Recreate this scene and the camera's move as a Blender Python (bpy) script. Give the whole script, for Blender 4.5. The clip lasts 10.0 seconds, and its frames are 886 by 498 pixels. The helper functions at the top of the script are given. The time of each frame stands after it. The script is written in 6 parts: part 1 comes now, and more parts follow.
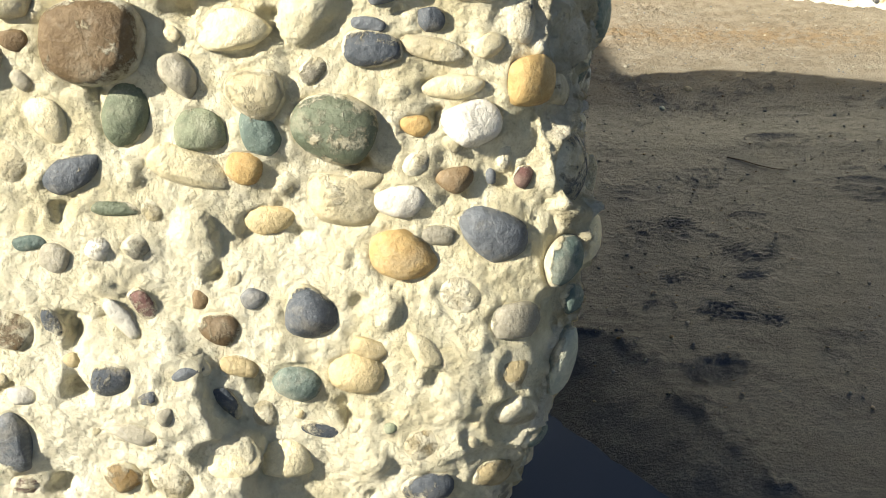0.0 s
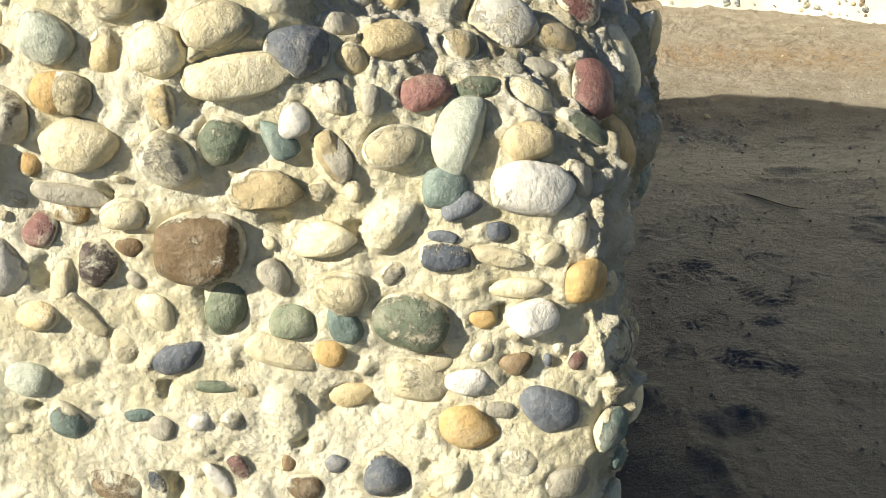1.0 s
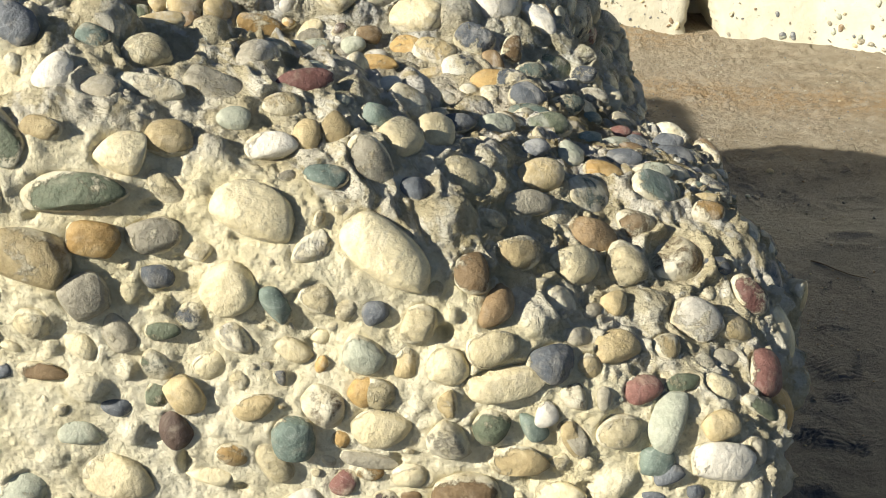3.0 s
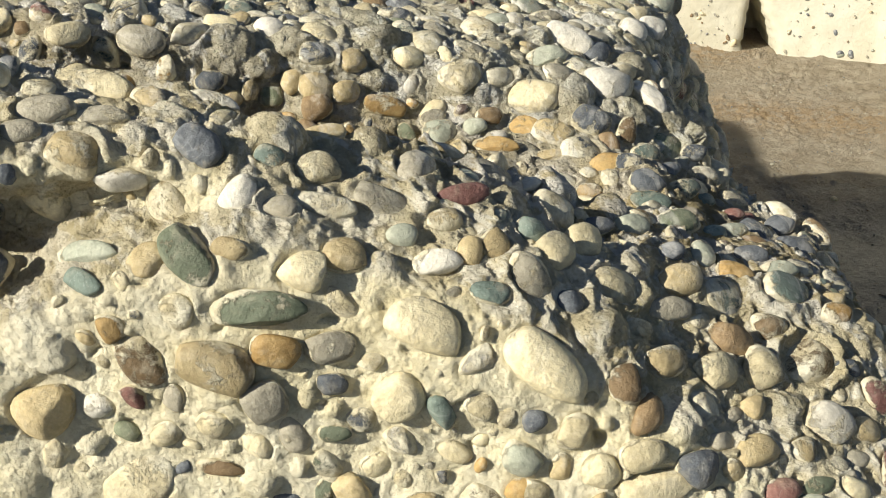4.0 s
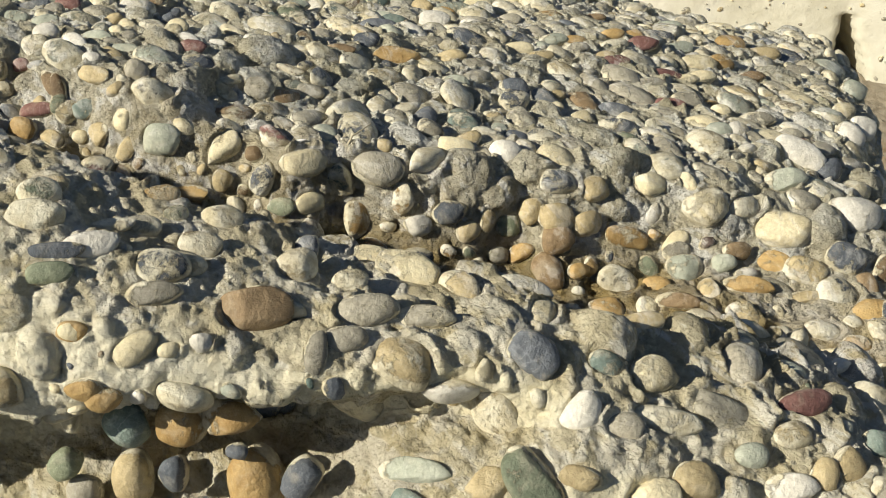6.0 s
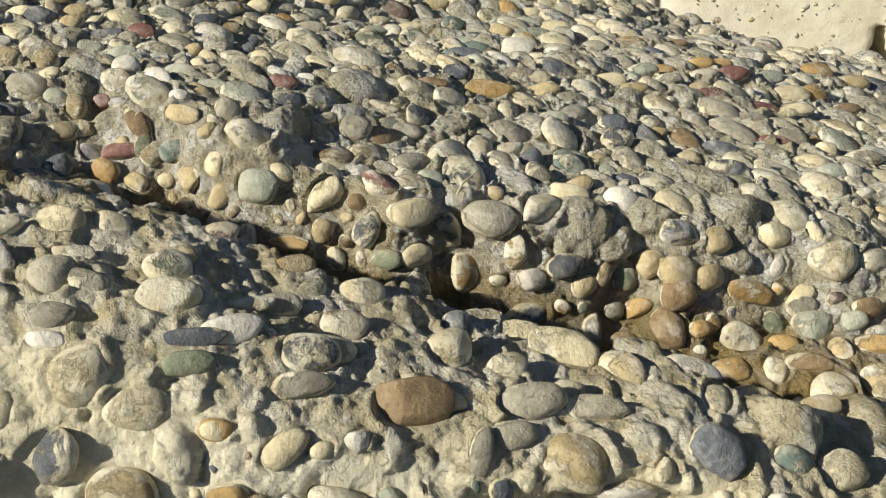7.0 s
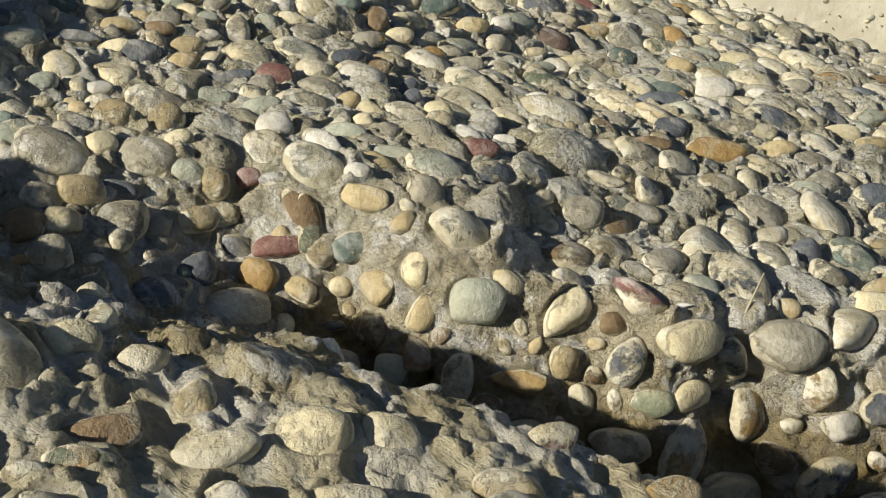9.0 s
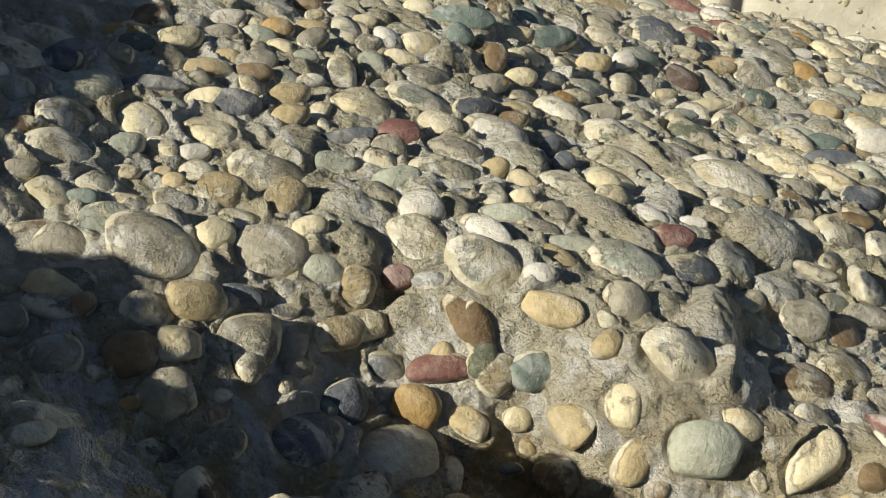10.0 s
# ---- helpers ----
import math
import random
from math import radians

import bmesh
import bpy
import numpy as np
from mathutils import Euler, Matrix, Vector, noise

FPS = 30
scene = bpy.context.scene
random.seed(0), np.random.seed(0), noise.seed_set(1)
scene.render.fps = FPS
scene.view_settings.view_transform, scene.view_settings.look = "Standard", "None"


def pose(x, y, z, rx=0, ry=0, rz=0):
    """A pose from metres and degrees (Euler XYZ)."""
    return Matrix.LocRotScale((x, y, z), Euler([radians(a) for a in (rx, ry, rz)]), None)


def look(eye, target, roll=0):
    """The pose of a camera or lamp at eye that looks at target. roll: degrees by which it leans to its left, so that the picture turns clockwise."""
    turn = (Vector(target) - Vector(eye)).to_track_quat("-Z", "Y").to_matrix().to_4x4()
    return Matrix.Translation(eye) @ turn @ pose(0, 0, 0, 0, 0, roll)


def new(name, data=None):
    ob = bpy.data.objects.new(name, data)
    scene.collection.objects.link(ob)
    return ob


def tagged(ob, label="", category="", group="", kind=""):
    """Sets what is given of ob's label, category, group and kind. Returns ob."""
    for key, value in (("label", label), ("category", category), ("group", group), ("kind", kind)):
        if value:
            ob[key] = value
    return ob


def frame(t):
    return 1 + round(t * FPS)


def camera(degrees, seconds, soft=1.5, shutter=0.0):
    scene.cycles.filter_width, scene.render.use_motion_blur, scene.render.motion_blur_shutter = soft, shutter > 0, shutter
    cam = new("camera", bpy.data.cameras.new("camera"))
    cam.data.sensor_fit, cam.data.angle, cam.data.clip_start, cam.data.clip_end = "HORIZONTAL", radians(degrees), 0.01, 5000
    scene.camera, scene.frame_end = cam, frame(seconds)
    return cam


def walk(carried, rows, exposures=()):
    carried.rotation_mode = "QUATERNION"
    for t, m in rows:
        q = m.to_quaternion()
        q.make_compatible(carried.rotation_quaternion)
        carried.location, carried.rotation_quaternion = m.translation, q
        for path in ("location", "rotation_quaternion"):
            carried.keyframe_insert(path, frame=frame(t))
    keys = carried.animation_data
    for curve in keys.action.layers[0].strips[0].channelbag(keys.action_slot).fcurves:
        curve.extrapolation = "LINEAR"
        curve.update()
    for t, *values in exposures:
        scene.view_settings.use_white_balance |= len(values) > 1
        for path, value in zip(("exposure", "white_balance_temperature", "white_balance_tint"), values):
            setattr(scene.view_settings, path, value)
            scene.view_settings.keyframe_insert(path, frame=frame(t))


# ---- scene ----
cam = camera(44.0, 10.0, soft=1.0)
PATH = [
    (0, (0.0304, -0.0714, 0.8231), (-0.0487, 1.7737, 0.0554), -2.06),
    (0.5, (0.0201, -0.0755, 0.8972), (-0.0705, 1.7594, 0.1067), -2.00),
    (1, (0.0021, -0.0961, 0.9760), (-0.0977, 1.7298, 0.1660), -2.04),
    (1.5, (-0.0202, -0.1194, 1.0508), (-0.1272, 1.6969, 0.2203), -1.77),
    (2, (-0.0525, -0.1540, 1.1318), (-0.1673, 1.6550, 0.2866), -1.83),
    (2.5, (-0.0908, -0.1746, 1.2054), (-0.2140, 1.6285, 0.3488), -1.93),
    (2.7, (-0.1096, -0.1821, 1.2360), (-0.2381, 1.6176, 0.3731), -1.88),
    (3.8, (-0.2155, -0.2084, 1.3803), (-0.4088, 1.5721, 0.4901), -2.39),
    (4, (-0.2374, -0.2063, 1.3987), (-0.4358, 1.5737, 0.5088), -2.21),
    (4.5, (-0.2894, -0.1901, 1.4410), (-0.5008, 1.5832, 0.5405), -2.00),
    (5, (-0.3603, -0.1603, 1.4735), (-0.5772, 1.6078, 0.5642), -1.77),
    (5.5, (-0.4344, -0.1210, 1.5059), (-0.6522, 1.6416, 0.5862), -1.42),
    (5.7, (-0.4652, -0.1051, 1.5212), (-0.6828, 1.6540, 0.5947), -1.25),
    (6.8, (-0.6239, -0.0125, 1.5498), (-0.8284, 1.7444, 0.6162), -0.68),
    (7, (-0.6467, 0.0053, 1.5523), (-0.8480, 1.7619, 0.6174), -0.48),
    (7.5, (-0.6986, 0.0564, 1.5531), (-0.8928, 1.8121, 0.6152), -0.27),
    (8, (-0.7585, 0.1232, 1.5416), (-0.9434, 1.8792, 0.6025), -0.09),
    (8.5, (-0.8267, 0.1978, 1.5252), (-0.9993, 1.9544, 0.5846), 0.19),
    (9, (-0.9070, 0.2902, 1.5061), (-1.0646, 2.0478, 0.5648), 0.50),
    (9.5, (-0.9796, 0.3751, 1.4876), (-1.1218, 2.1328, 0.5440), 0.84),
    (10, (-1.0633, 0.4689, 1.4907), (-1.1765, 2.2244, 0.5391), 1.82),
]
walk(cam, [(t, look(eye, target, roll)) for t, eye, target, roll in PATH],
     exposures=((0.0, 0.88), (1.0, 0.81), (2.0, 0.68), (4.0, 0.40), (7.0, 0.16), (10.0, 0.04)))

# ---------------------------------------------------------------- light
SUN_DIR = Vector((1.5, 0.97, -1.0)).normalized()
world = bpy.data.worlds.new("sky")
scene.world = world
world.use_nodes = True
wt = world.node_tree
sky = wt.nodes.new("ShaderNodeTexSky")
sky.sky_type = "NISHITA"
sky.sun_disc = False
sky.air_density = 0.75
sky.dust_density = 0.5
sky.sun_elevation = math.asin(-SUN_DIR.z)
sky.sun_rotation = math.atan2(-SUN_DIR.x, -SUN_DIR.y)
wt.links.new(sky.outputs["Color"], wt.nodes["Background"].inputs["Color"])
wt.nodes["Background"].inputs["Strength"].default_value = 0.05
sun = new("sun", bpy.data.lights.new("sun", "SUN"))
sun.data.energy = 5.0
sun.data.angle = radians(0.55)
sun.data.color = (1.0, 0.94, 0.805)
sun.matrix_world = look((0, 0, 0), SUN_DIR)


# ---------------------------------------------------------------- materials
class Nodes:
    """Short hand for wiring a principled material."""

    def __init__(self, name):
        self.mat = bpy.data.materials.new(name)
        self.mat.use_nodes = True
        self.tree = self.mat.node_tree
        self.bsdf = self.tree.nodes["Principled BSDF"]
        self.pos = self.tree.nodes.new("ShaderNodeNewGeometry")

    def link(self, a, b):
        if hasattr(a, "is_output"):
            self.tree.links.new(a, b)
        elif hasattr(a, "__len__") and len(a) == 3:
            b.default_value = (*a, 1.0)
        else:
            b.default_value = a

    def noise(self, scale, detail=4.0, rough=0.6, distort=0.0):
        n = self.tree.nodes.new("ShaderNodeTexNoise")
        n.inputs["Scale"].default_value = scale
        n.inputs["Detail"].default_value = detail
        n.inputs["Roughness"].default_value = rough
        n.inputs["Distortion"].default_value = distort
        self.tree.links.new(self.pos.outputs["Position"], n.inputs["Vector"])
        return n.outputs["Fac"]

    def streaks(self, scale, detail=4.0, rough=0.6, distort=0.0, squeeze=0.3):
        """Noise drawn out along the lie of the pebbles."""
        m = self.tree.nodes.new("ShaderNodeMapping")
        m.vector_type = "TEXTURE"
        m.inputs["Rotation"].default_value = (0.0, 0.0, radians(-52))
        m.inputs["Scale"].default_value = (1.0 / squeeze, 1.0, 1.0)
        self.tree.links.new(self.pos.outputs["Position"], m.inputs["Vector"])
        n = self.tree.nodes.new("ShaderNodeTexNoise")
        for key, v in (("Scale", scale), ("Detail", detail), ("Roughness", rough), ("Distortion", distort)):
            n.inputs[key].default_value = v
        self.tree.links.new(m.outputs["Vector"], n.inputs["Vector"])
        return n.outputs["Fac"]

    def cells(self, scale, feature="F1"):
        n = self.tree.nodes.new("ShaderNodeTexVoronoi")
        n.feature = feature
        n.inputs["Scale"].default_value = scale
        self.tree.links.new(self.pos.outputs["Position"], n.inputs["Vector"])
        return n.outputs["Distance"]

    def ramp(self, value, lo, hi, a=0.0, b=1.0):
        n = self.tree.nodes.new("ShaderNodeMapRange")
        n.interpolation_type = "SMOOTHSTEP"
        self.link(value, n.inputs[0])
        for k, v in zip((1, 2, 3, 4), (lo, hi, a, b)):
            n.inputs[k].default_value = v
        return n.outputs[0]

    def math(self, op, a, b=0.0):
        n = self.tree.nodes.new("ShaderNodeMath")
        n.operation = op
        self.link(a, n.inputs[0])
        self.link(b, n.inputs[1])
        return n.outputs[0]

    def mix(self, fac, a, b, blend="MIX"):
        n = self.tree.nodes.new("ShaderNodeMix")
        n.data_type = "RGBA"
        n.blend_type = blend
        self.link(fac, n.inputs[0])
        self.link(a, n.inputs[6])
        self.link(b, n.inputs[7])
        return n.outputs[2]

    def axis(self, which, source="Position"):
        n = self.tree.nodes.new("ShaderNodeSeparateXYZ")
        self.tree.links.new(self.pos.outputs[source], n.inputs[0])
        return n.outputs[which]

    def attribute(self, name):
        n = self.tree.nodes.new("ShaderNodeAttribute")
        n.attribute_name = name
        return n.outputs["Fac"]

    def chance(self):
        """A number of its own for each stone, whether an object or an island of a mesh."""
        o = self.tree.nodes.new("ShaderNodeObjectInfo").outputs["Random"]
        return self.math("FRACT", self.math("ADD", o, self.pos.outputs["Random Per Island"]))

    def bump(self, height, distance, strength=1.0, below=None):
        n = self.tree.nodes.new("ShaderNodeBump")
        self.link(distance, n.inputs["Distance"])
        self.link(strength, n.inputs["Strength"])
        self.link(height, n.inputs["Height"])
        if below is not None:
            self.tree.links.new(below, n.inputs["Normal"])
        return n.outputs["Normal"]

    def done(self, colour, rough=0.85, normal=None, spec=0.3):
        self.link(colour, self.bsdf.inputs["Base Color"])
        self.link(rough, self.bsdf.inputs["Roughness"])
        self.bsdf.inputs["Specular IOR Level"].default_value = spec
        if normal is not None:
            self.tree.links.new(normal, self.bsdf.inputs["Normal"])
        return self.mat


def mortar_material(name, worn, loose=False):
    """Shell-sand mortar: cream where cast against the form, greyer and salt-bleached where weathered."""
    n = Nodes(name)
    big = n.ramp(n.noise(5, 3), 0.35, 0.65)
    mid = n.ramp(n.noise(28, 5, 0.65), 0.35, 0.68)
    fine = n.noise(150, 5, 0.65)
    cream = n.mix(mid, (0.72, 0.645, 0.42), (0.85, 0.79, 0.58))
    cream = n.mix(n.math("MULTIPLY", big, 0.5), cream, (0.82, 0.79, 0.665))
    grey = n.mix(mid, (0.47, 0.385, 0.215), (0.69, 0.605, 0.40))
    grey = n.mix(n.ramp(n.noise(13, 6, 0.68, 0.6), 0.50, 0.575, 0.0, 0.85), grey, (0.84, 0.80, 0.70))
    grey = n.mix(n.ramp(n.axis(1), 0.90, 1.02, 0.0, 0.62), grey, n.mix(mid, (0.66, 0.615, 0.485), (0.82, 0.79, 0.69)))
    grey = n.mix(n.ramp(n.streaks(30, 6, 0.62, 0.7), 0.51, 0.575, 0.0, 0.85), grey, (0.89, 0.865, 0.80))
    grey = n.mix(n.ramp(n.streaks(60, 5, 0.65, 0.8), 0.40, 0.30, 0.0, 0.40), grey, (0.36, 0.315, 0.22))
    age = n.ramp(n.axis(1), 0.56, 0.64) if loose else n.attribute("weathered")
    colour = n.mix(age, cream, grey)
    thread = n.math("ABSOLUTE", n.math("SUBTRACT", n.streaks(38, 4, 0.6, 1.4), 0.5))
    ridges = n.ramp(thread, 0.0, 0.05, 1.0, 0.0)
    # darker brown, broken up by noise, where the mask is set
    colour = n.mix(n.math("MULTIPLY", n.attribute("darkened"), n.ramp(n.noise(22, 4), 0.3, 0.6, 0.5, 1.0)), colour, (0.34, 0.255, 0.105))
    colour = n.mix(n.ramp(n.cells(80), 0.05, 0.12, 0.25, 0.0), colour, (0.24, 0.19, 0.12))
    colour = n.mix(n.ramp(fine, 0.36, 0.62), n.mix(1.0, colour, (0.90, 0.885, 0.85), "MULTIPLY"), colour)
    lichen = n.math("MULTIPLY", n.ramp(n.axis(1), 0.95, 1.12), n.ramp(n.noise(6, 4, 0.6), 0.35, 0.6, 0.4, 1.0))
    colour = n.mix(lichen, colour, n.mix(1.0, colour, (0.975, 0.99, 0.955), "MULTIPLY"))
    moss = n.math("MULTIPLY", n.math("MULTIPLY", lichen, age), n.ramp(n.noise(13, 5, 0.7), 0.60, 0.70, 0.0, 0.45))
    colour = n.mix(moss, colour, (0.40, 0.40, 0.20))
    pits = n.ramp(n.cells(70), 0.06, 0.24)
    grit = n.math("SUBTRACT", 1.0, n.ramp(n.cells(210, "SMOOTH_F1"), 0.0, 0.75))
    grain = n.math("ADD", n.noise(60, 8, 0.74, 0.4), n.math("MULTIPLY", pits, 0.16))
    grain = n.math("ADD", grain, n.math("MULTIPLY", n.math("MULTIPLY", age, n.noise(26, 7, 0.74, 2.2)), 1.1))
    grain = n.math("ADD", grain, n.math("MULTIPLY", n.math("MULTIPLY", ridges, age), 0.36))
    normal = n.bump(grain, n.ramp(age, 0.0, 1.0, 0.0048, 0.0125), worn)
    normal = n.bump(n.math("ADD", n.noise(180, 5, 0.74), n.math("MULTIPLY", grit, 0.4)), n.ramp(age, 0.0, 1.0, 0.0026, 0.0042), 1.0, normal)
    return n.done(colour, n.ramp(n.noise(40), 0.3, 0.7, 0.82, 0.97), normal, 0.2)


def stone_material(name, a, b, fleck, coat=0.45, crusted=0.0):
    """A water-worn pebble, mottled, partly skinned with mortar dust and salt."""
    n = Nodes(name)
    r = n.chance()
    mott = n.ramp(n.noise(55, 5, 0.65, 0.5), 0.33, 0.67)
    colour = n.mix(n.math("MULTIPLY", n.math("ADD", mott, r), 0.5), a, b)
    colour = n.mix(n.ramp(n.noise(700, 2, 0.5), 0.60, 0.72, 0.0, 0.30), colour, fleck)
    shade = n.mix(r, (0.80, 0.80, 0.80), (1.16, 1.14, 1.10))
    colour = n.mix(1.0, colour, shade, "MULTIPLY")
    vein = n.ramp(n.math("ABSOLUTE", n.math("SUBTRACT", n.noise(24, 3, 0.5, 1.5), 0.5)), 0.0, 0.022, 0.35, 0.0)
    colour = n.mix(n.math("MULTIPLY", vein, r), colour, fleck)
    colour = n.mix(n.ramp(n.noise(38, 5, 0.65, 0.4), 0.50, 0.68, 0.0, 0.26 + 0.25 * crusted), colour, (0.60, 0.535, 0.40))
    colour = n.mix(n.ramp(n.noise(70, 5, 0.62), 0.55, 0.70, 0.0, 0.22), colour, tuple(0.5 * c for c in a))
    skin = n.math("ADD", n.noise(46, 7, 0.74, 0.25), n.math("MULTIPLY", n.math("SUBTRACT", r, 0.5), -0.24))
    up = n.ramp(n.axis(1), 0.54, 0.72, 0.03, 0.085)
    flank = n.ramp(n.attribute("rise"), -0.1, 0.75, 0.24, -0.03)
    skin = n.ramp(n.math("ADD", n.math("ADD", skin, flank), up), 0.66 - 0.06 * coat - 0.12 * crusted, 0.73 - 0.11 * crusted, 0.0, 0.9)
    colour = n.mix(skin, colour, n.mix(mott, (0.56, 0.49, 0.325), (0.78, 0.735, 0.58)))
    smear = n.math("MULTIPLY", n.ramp(n.streaks(34, 6, 0.65, 0.7), 0.53, 0.62, 0.0, 0.25 + 0.25 * crusted), n.ramp(n.axis(1), 0.60, 0.75))
    colour = n.mix(smear, colour, (0.86, 0.835, 0.765))
    colour = n.mix(1.0, colour, n.mix(n.ramp(n.noise(210, 4, 0.65), 0.38, 0.62), (0.91, 0.905, 0.89), (1.05, 1.05, 1.04)), "MULTIPLY")
    normal = n.bump(n.math("ADD", n.noise(90, 7, 0.66), n.math("MULTIPLY", skin, 0.8)), 0.0042, 0.8)
    normal = n.bump(n.noise(260, 4, 0.7), 0.0015, n.ramp(skin, 0.0, 1.0, 0.25, 0.95), normal)
    return n.done(colour, n.ramp(skin, 0.0, 1.0, 0.56, 0.93), normal, 0.32)


def sand_material():
    n = Nodes("beach_sand")
    wet_shade = n.attribute("wet_shade")
    big = n.ramp(n.noise(1.6, 4), 0.35, 0.65)
    mid = n.ramp(n.noise(11, 5, 0.65), 0.3, 0.7)
    dry = n.mix(mid, (0.29, 0.24, 0.165), (0.42, 0.36, 0.265))
    dry = n.mix(n.math("MULTIPLY", big, 0.45), dry, (0.39, 0.34, 0.265))
    rust = n.math("MULTIPLY", n.attribute("rust"), n.ramp(n.noise(30, 6, 0.7), 0.36, 0.6))
    dry = n.mix(rust, dry, (0.36, 0.255, 0.14))
    crumb = n.ramp(n.noise(75, 5, 0.75), 0.62, 0.72, 0.0, 0.8)
    dry = n.mix(crumb, dry, (0.09, 0.07, 0.05))
    # dark bluish tone: wet sand together with the block's sky-lit shade, as colour
    colour = n.mix(wet_shade, dry, n.mix(mid, (0.038, 0.046, 0.060), (0.060, 0.070, 0.087)))
    speck = n.ramp(n.cells(42), 0.045, 0.075, 1.0, 0.0)
    colour = n.mix(n.math("MULTIPLY", speck, 0.08), colour, (0.50, 0.44, 0.36))
    rough = n.ramp(wet_shade, 0.0, 1.0, 0.95, 0.33)
    h = n.math("ADD", n.noise(55, 8, 0.72), n.math("MULTIPLY", n.noise(190, 4, 0.7), 0.35))
    normal = n.bump(n.math("MULTIPLY", h, n.ramp(wet_shade, 0.0, 1.0, 1.0, 0.40)), 0.022, 0.9)
    return n.done(colour, rough, normal, 0.5)


def wall_material():
    n = Nodes("cast_wall")
    mid = n.ramp(n.noise(9, 6, 0.65), 0.35, 0.65)
    colour = n.mix(mid, (0.57, 0.535, 0.41), (0.66, 0.63, 0.505))
    colour = n.mix(n.ramp(n.noise(2.2, 4), 0.45, 0.7, 0.0, 0.6), colour, (0.64, 0.61, 0.525))
    colour = n.mix(n.ramp(n.noise(60, 3, 0.6), 0.66, 0.72, 0.0, 0.6), colour, (0.33, 0.29, 0.21))
    normal = n.bump(n.noise(45, 7, 0.7), 0.006, 0.7)
    return n.done(colour, 0.93, normal, 0.2)


MORTAR = mortar_material("shell_mortar", 0.9)
CRUST = mortar_material("crusted_skin", 0.8, True)
WALL = wall_material()
SAND = sand_material()
PALETTE = {
    "green": ("green_stone", (0.135, 0.165, 0.11), (0.24, 0.265, 0.18), (0.42, 0.44, 0.34), 0.45),
    "teal": ("blue_green_stone", (0.105, 0.155, 0.135), (0.215, 0.265, 0.235), (0.46, 0.50, 0.45), 0.45),
    "slate": ("slate_stone", (0.070, 0.085, 0.105), (0.17, 0.185, 0.205), (0.36, 0.37, 0.38), 0.45),
    "grey": ("grey_stone", (0.27, 0.25, 0.195), (0.44, 0.41, 0.325), (0.54, 0.51, 0.45), 0.7),
    "cream": ("cream_stone", (0.58, 0.495, 0.30), (0.76, 0.69, 0.48), (0.80, 0.74, 0.58), 0.8),
    "ochre": ("ochre_stone", (0.35, 0.215, 0.075), (0.52, 0.37, 0.165), (0.58, 0.46, 0.25), 0.6),
    "brown": ("brown_stone", (0.165, 0.108, 0.055), (0.29, 0.21, 0.12), (0.40, 0.31, 0.19), 0.5),
    "red": ("purple_red_stone", (0.155, 0.070, 0.062), (0.26, 0.135, 0.115), (0.44, 0.33, 0.30), 0.5),
    "pale": ("pale_grey_green_stone", (0.32, 0.35, 0.285), (0.47, 0.49, 0.40), (0.60, 0.60, 0.52), 0.5),
    "tan": ("tan_stone", (0.41, 0.32, 0.17), (0.59, 0.49, 0.29), (0.62, 0.54, 0.37), 0.7),
    "dark": ("dark_purple_stone", (0.070, 0.05, 0.045), (0.12, 0.085, 0.07), (0.22, 0.18, 0.16), 0.3),
    "white": ("white_stone", (0.62, 0.585, 0.495), (0.77, 0.745, 0.67), (0.70, 0.68, 0.62), 0.5),
}
STONES = {key: stone_material(*row) for key, row in PALETTE.items()}
CRUSTED = {key: stone_material("crusted_" + row[0], *row[1:], crusted=1.0) for key, row in PALETTE.items()}
STONES["crust"] = CRUSTED["crust"] = CRUST
STONE_ORDER = list(STONES)


# ---------------------------------------------------------------- mesh helpers
def mesh_from(name, verts, faces, materials, slots=None, smooth=True):
    """A mesh from numpy arrays; all faces have the same number of corners."""
    verts = np.asarray(verts, dtype=np.float32)
    faces = np.asarray(faces, dtype=np.int32)
    k = faces.shape[1]
    me = bpy.data.meshes.new(name)
    me.vertices.add(len(verts))
    me.vertices.foreach_set("co", verts.ravel())
    me.loops.add(faces.size)
    me.loops.foreach_set("vertex_index", faces.ravel())
    me.polygons.add(len(faces))
    me.polygons.foreach_set("loop_start", np.arange(0, faces.size, k, dtype=np.int32))
    for m in materials:
        me.materials.append(m)
    if slots is not None:
        me.polygons.foreach_set("material_index", np.asarray(slots, dtype=np.int32))
    me.polygons.foreach_set("use_smooth", np.full(len(faces), smooth))
    me.update(calc_edges=True)
    me.validate()
    return me


def attribute(me, name, values):
    me.attributes.new(name, "FLOAT", "POINT").data.foreach_set("value", np.asarray(values, dtype=np.float32))


def part(name, me, parent, label=""):
    ob = new(name, me)
    ob.parent = parent
    return tagged(ob, label)


def smoothstep(a, b, x):
    t = np.clip((x - a) / (b - a), 0.0, 1.0)
    return t * t * (3 - 2 * t)


HASH = np.random.RandomState(7).rand(64, 64, 64).astype(np.float32)


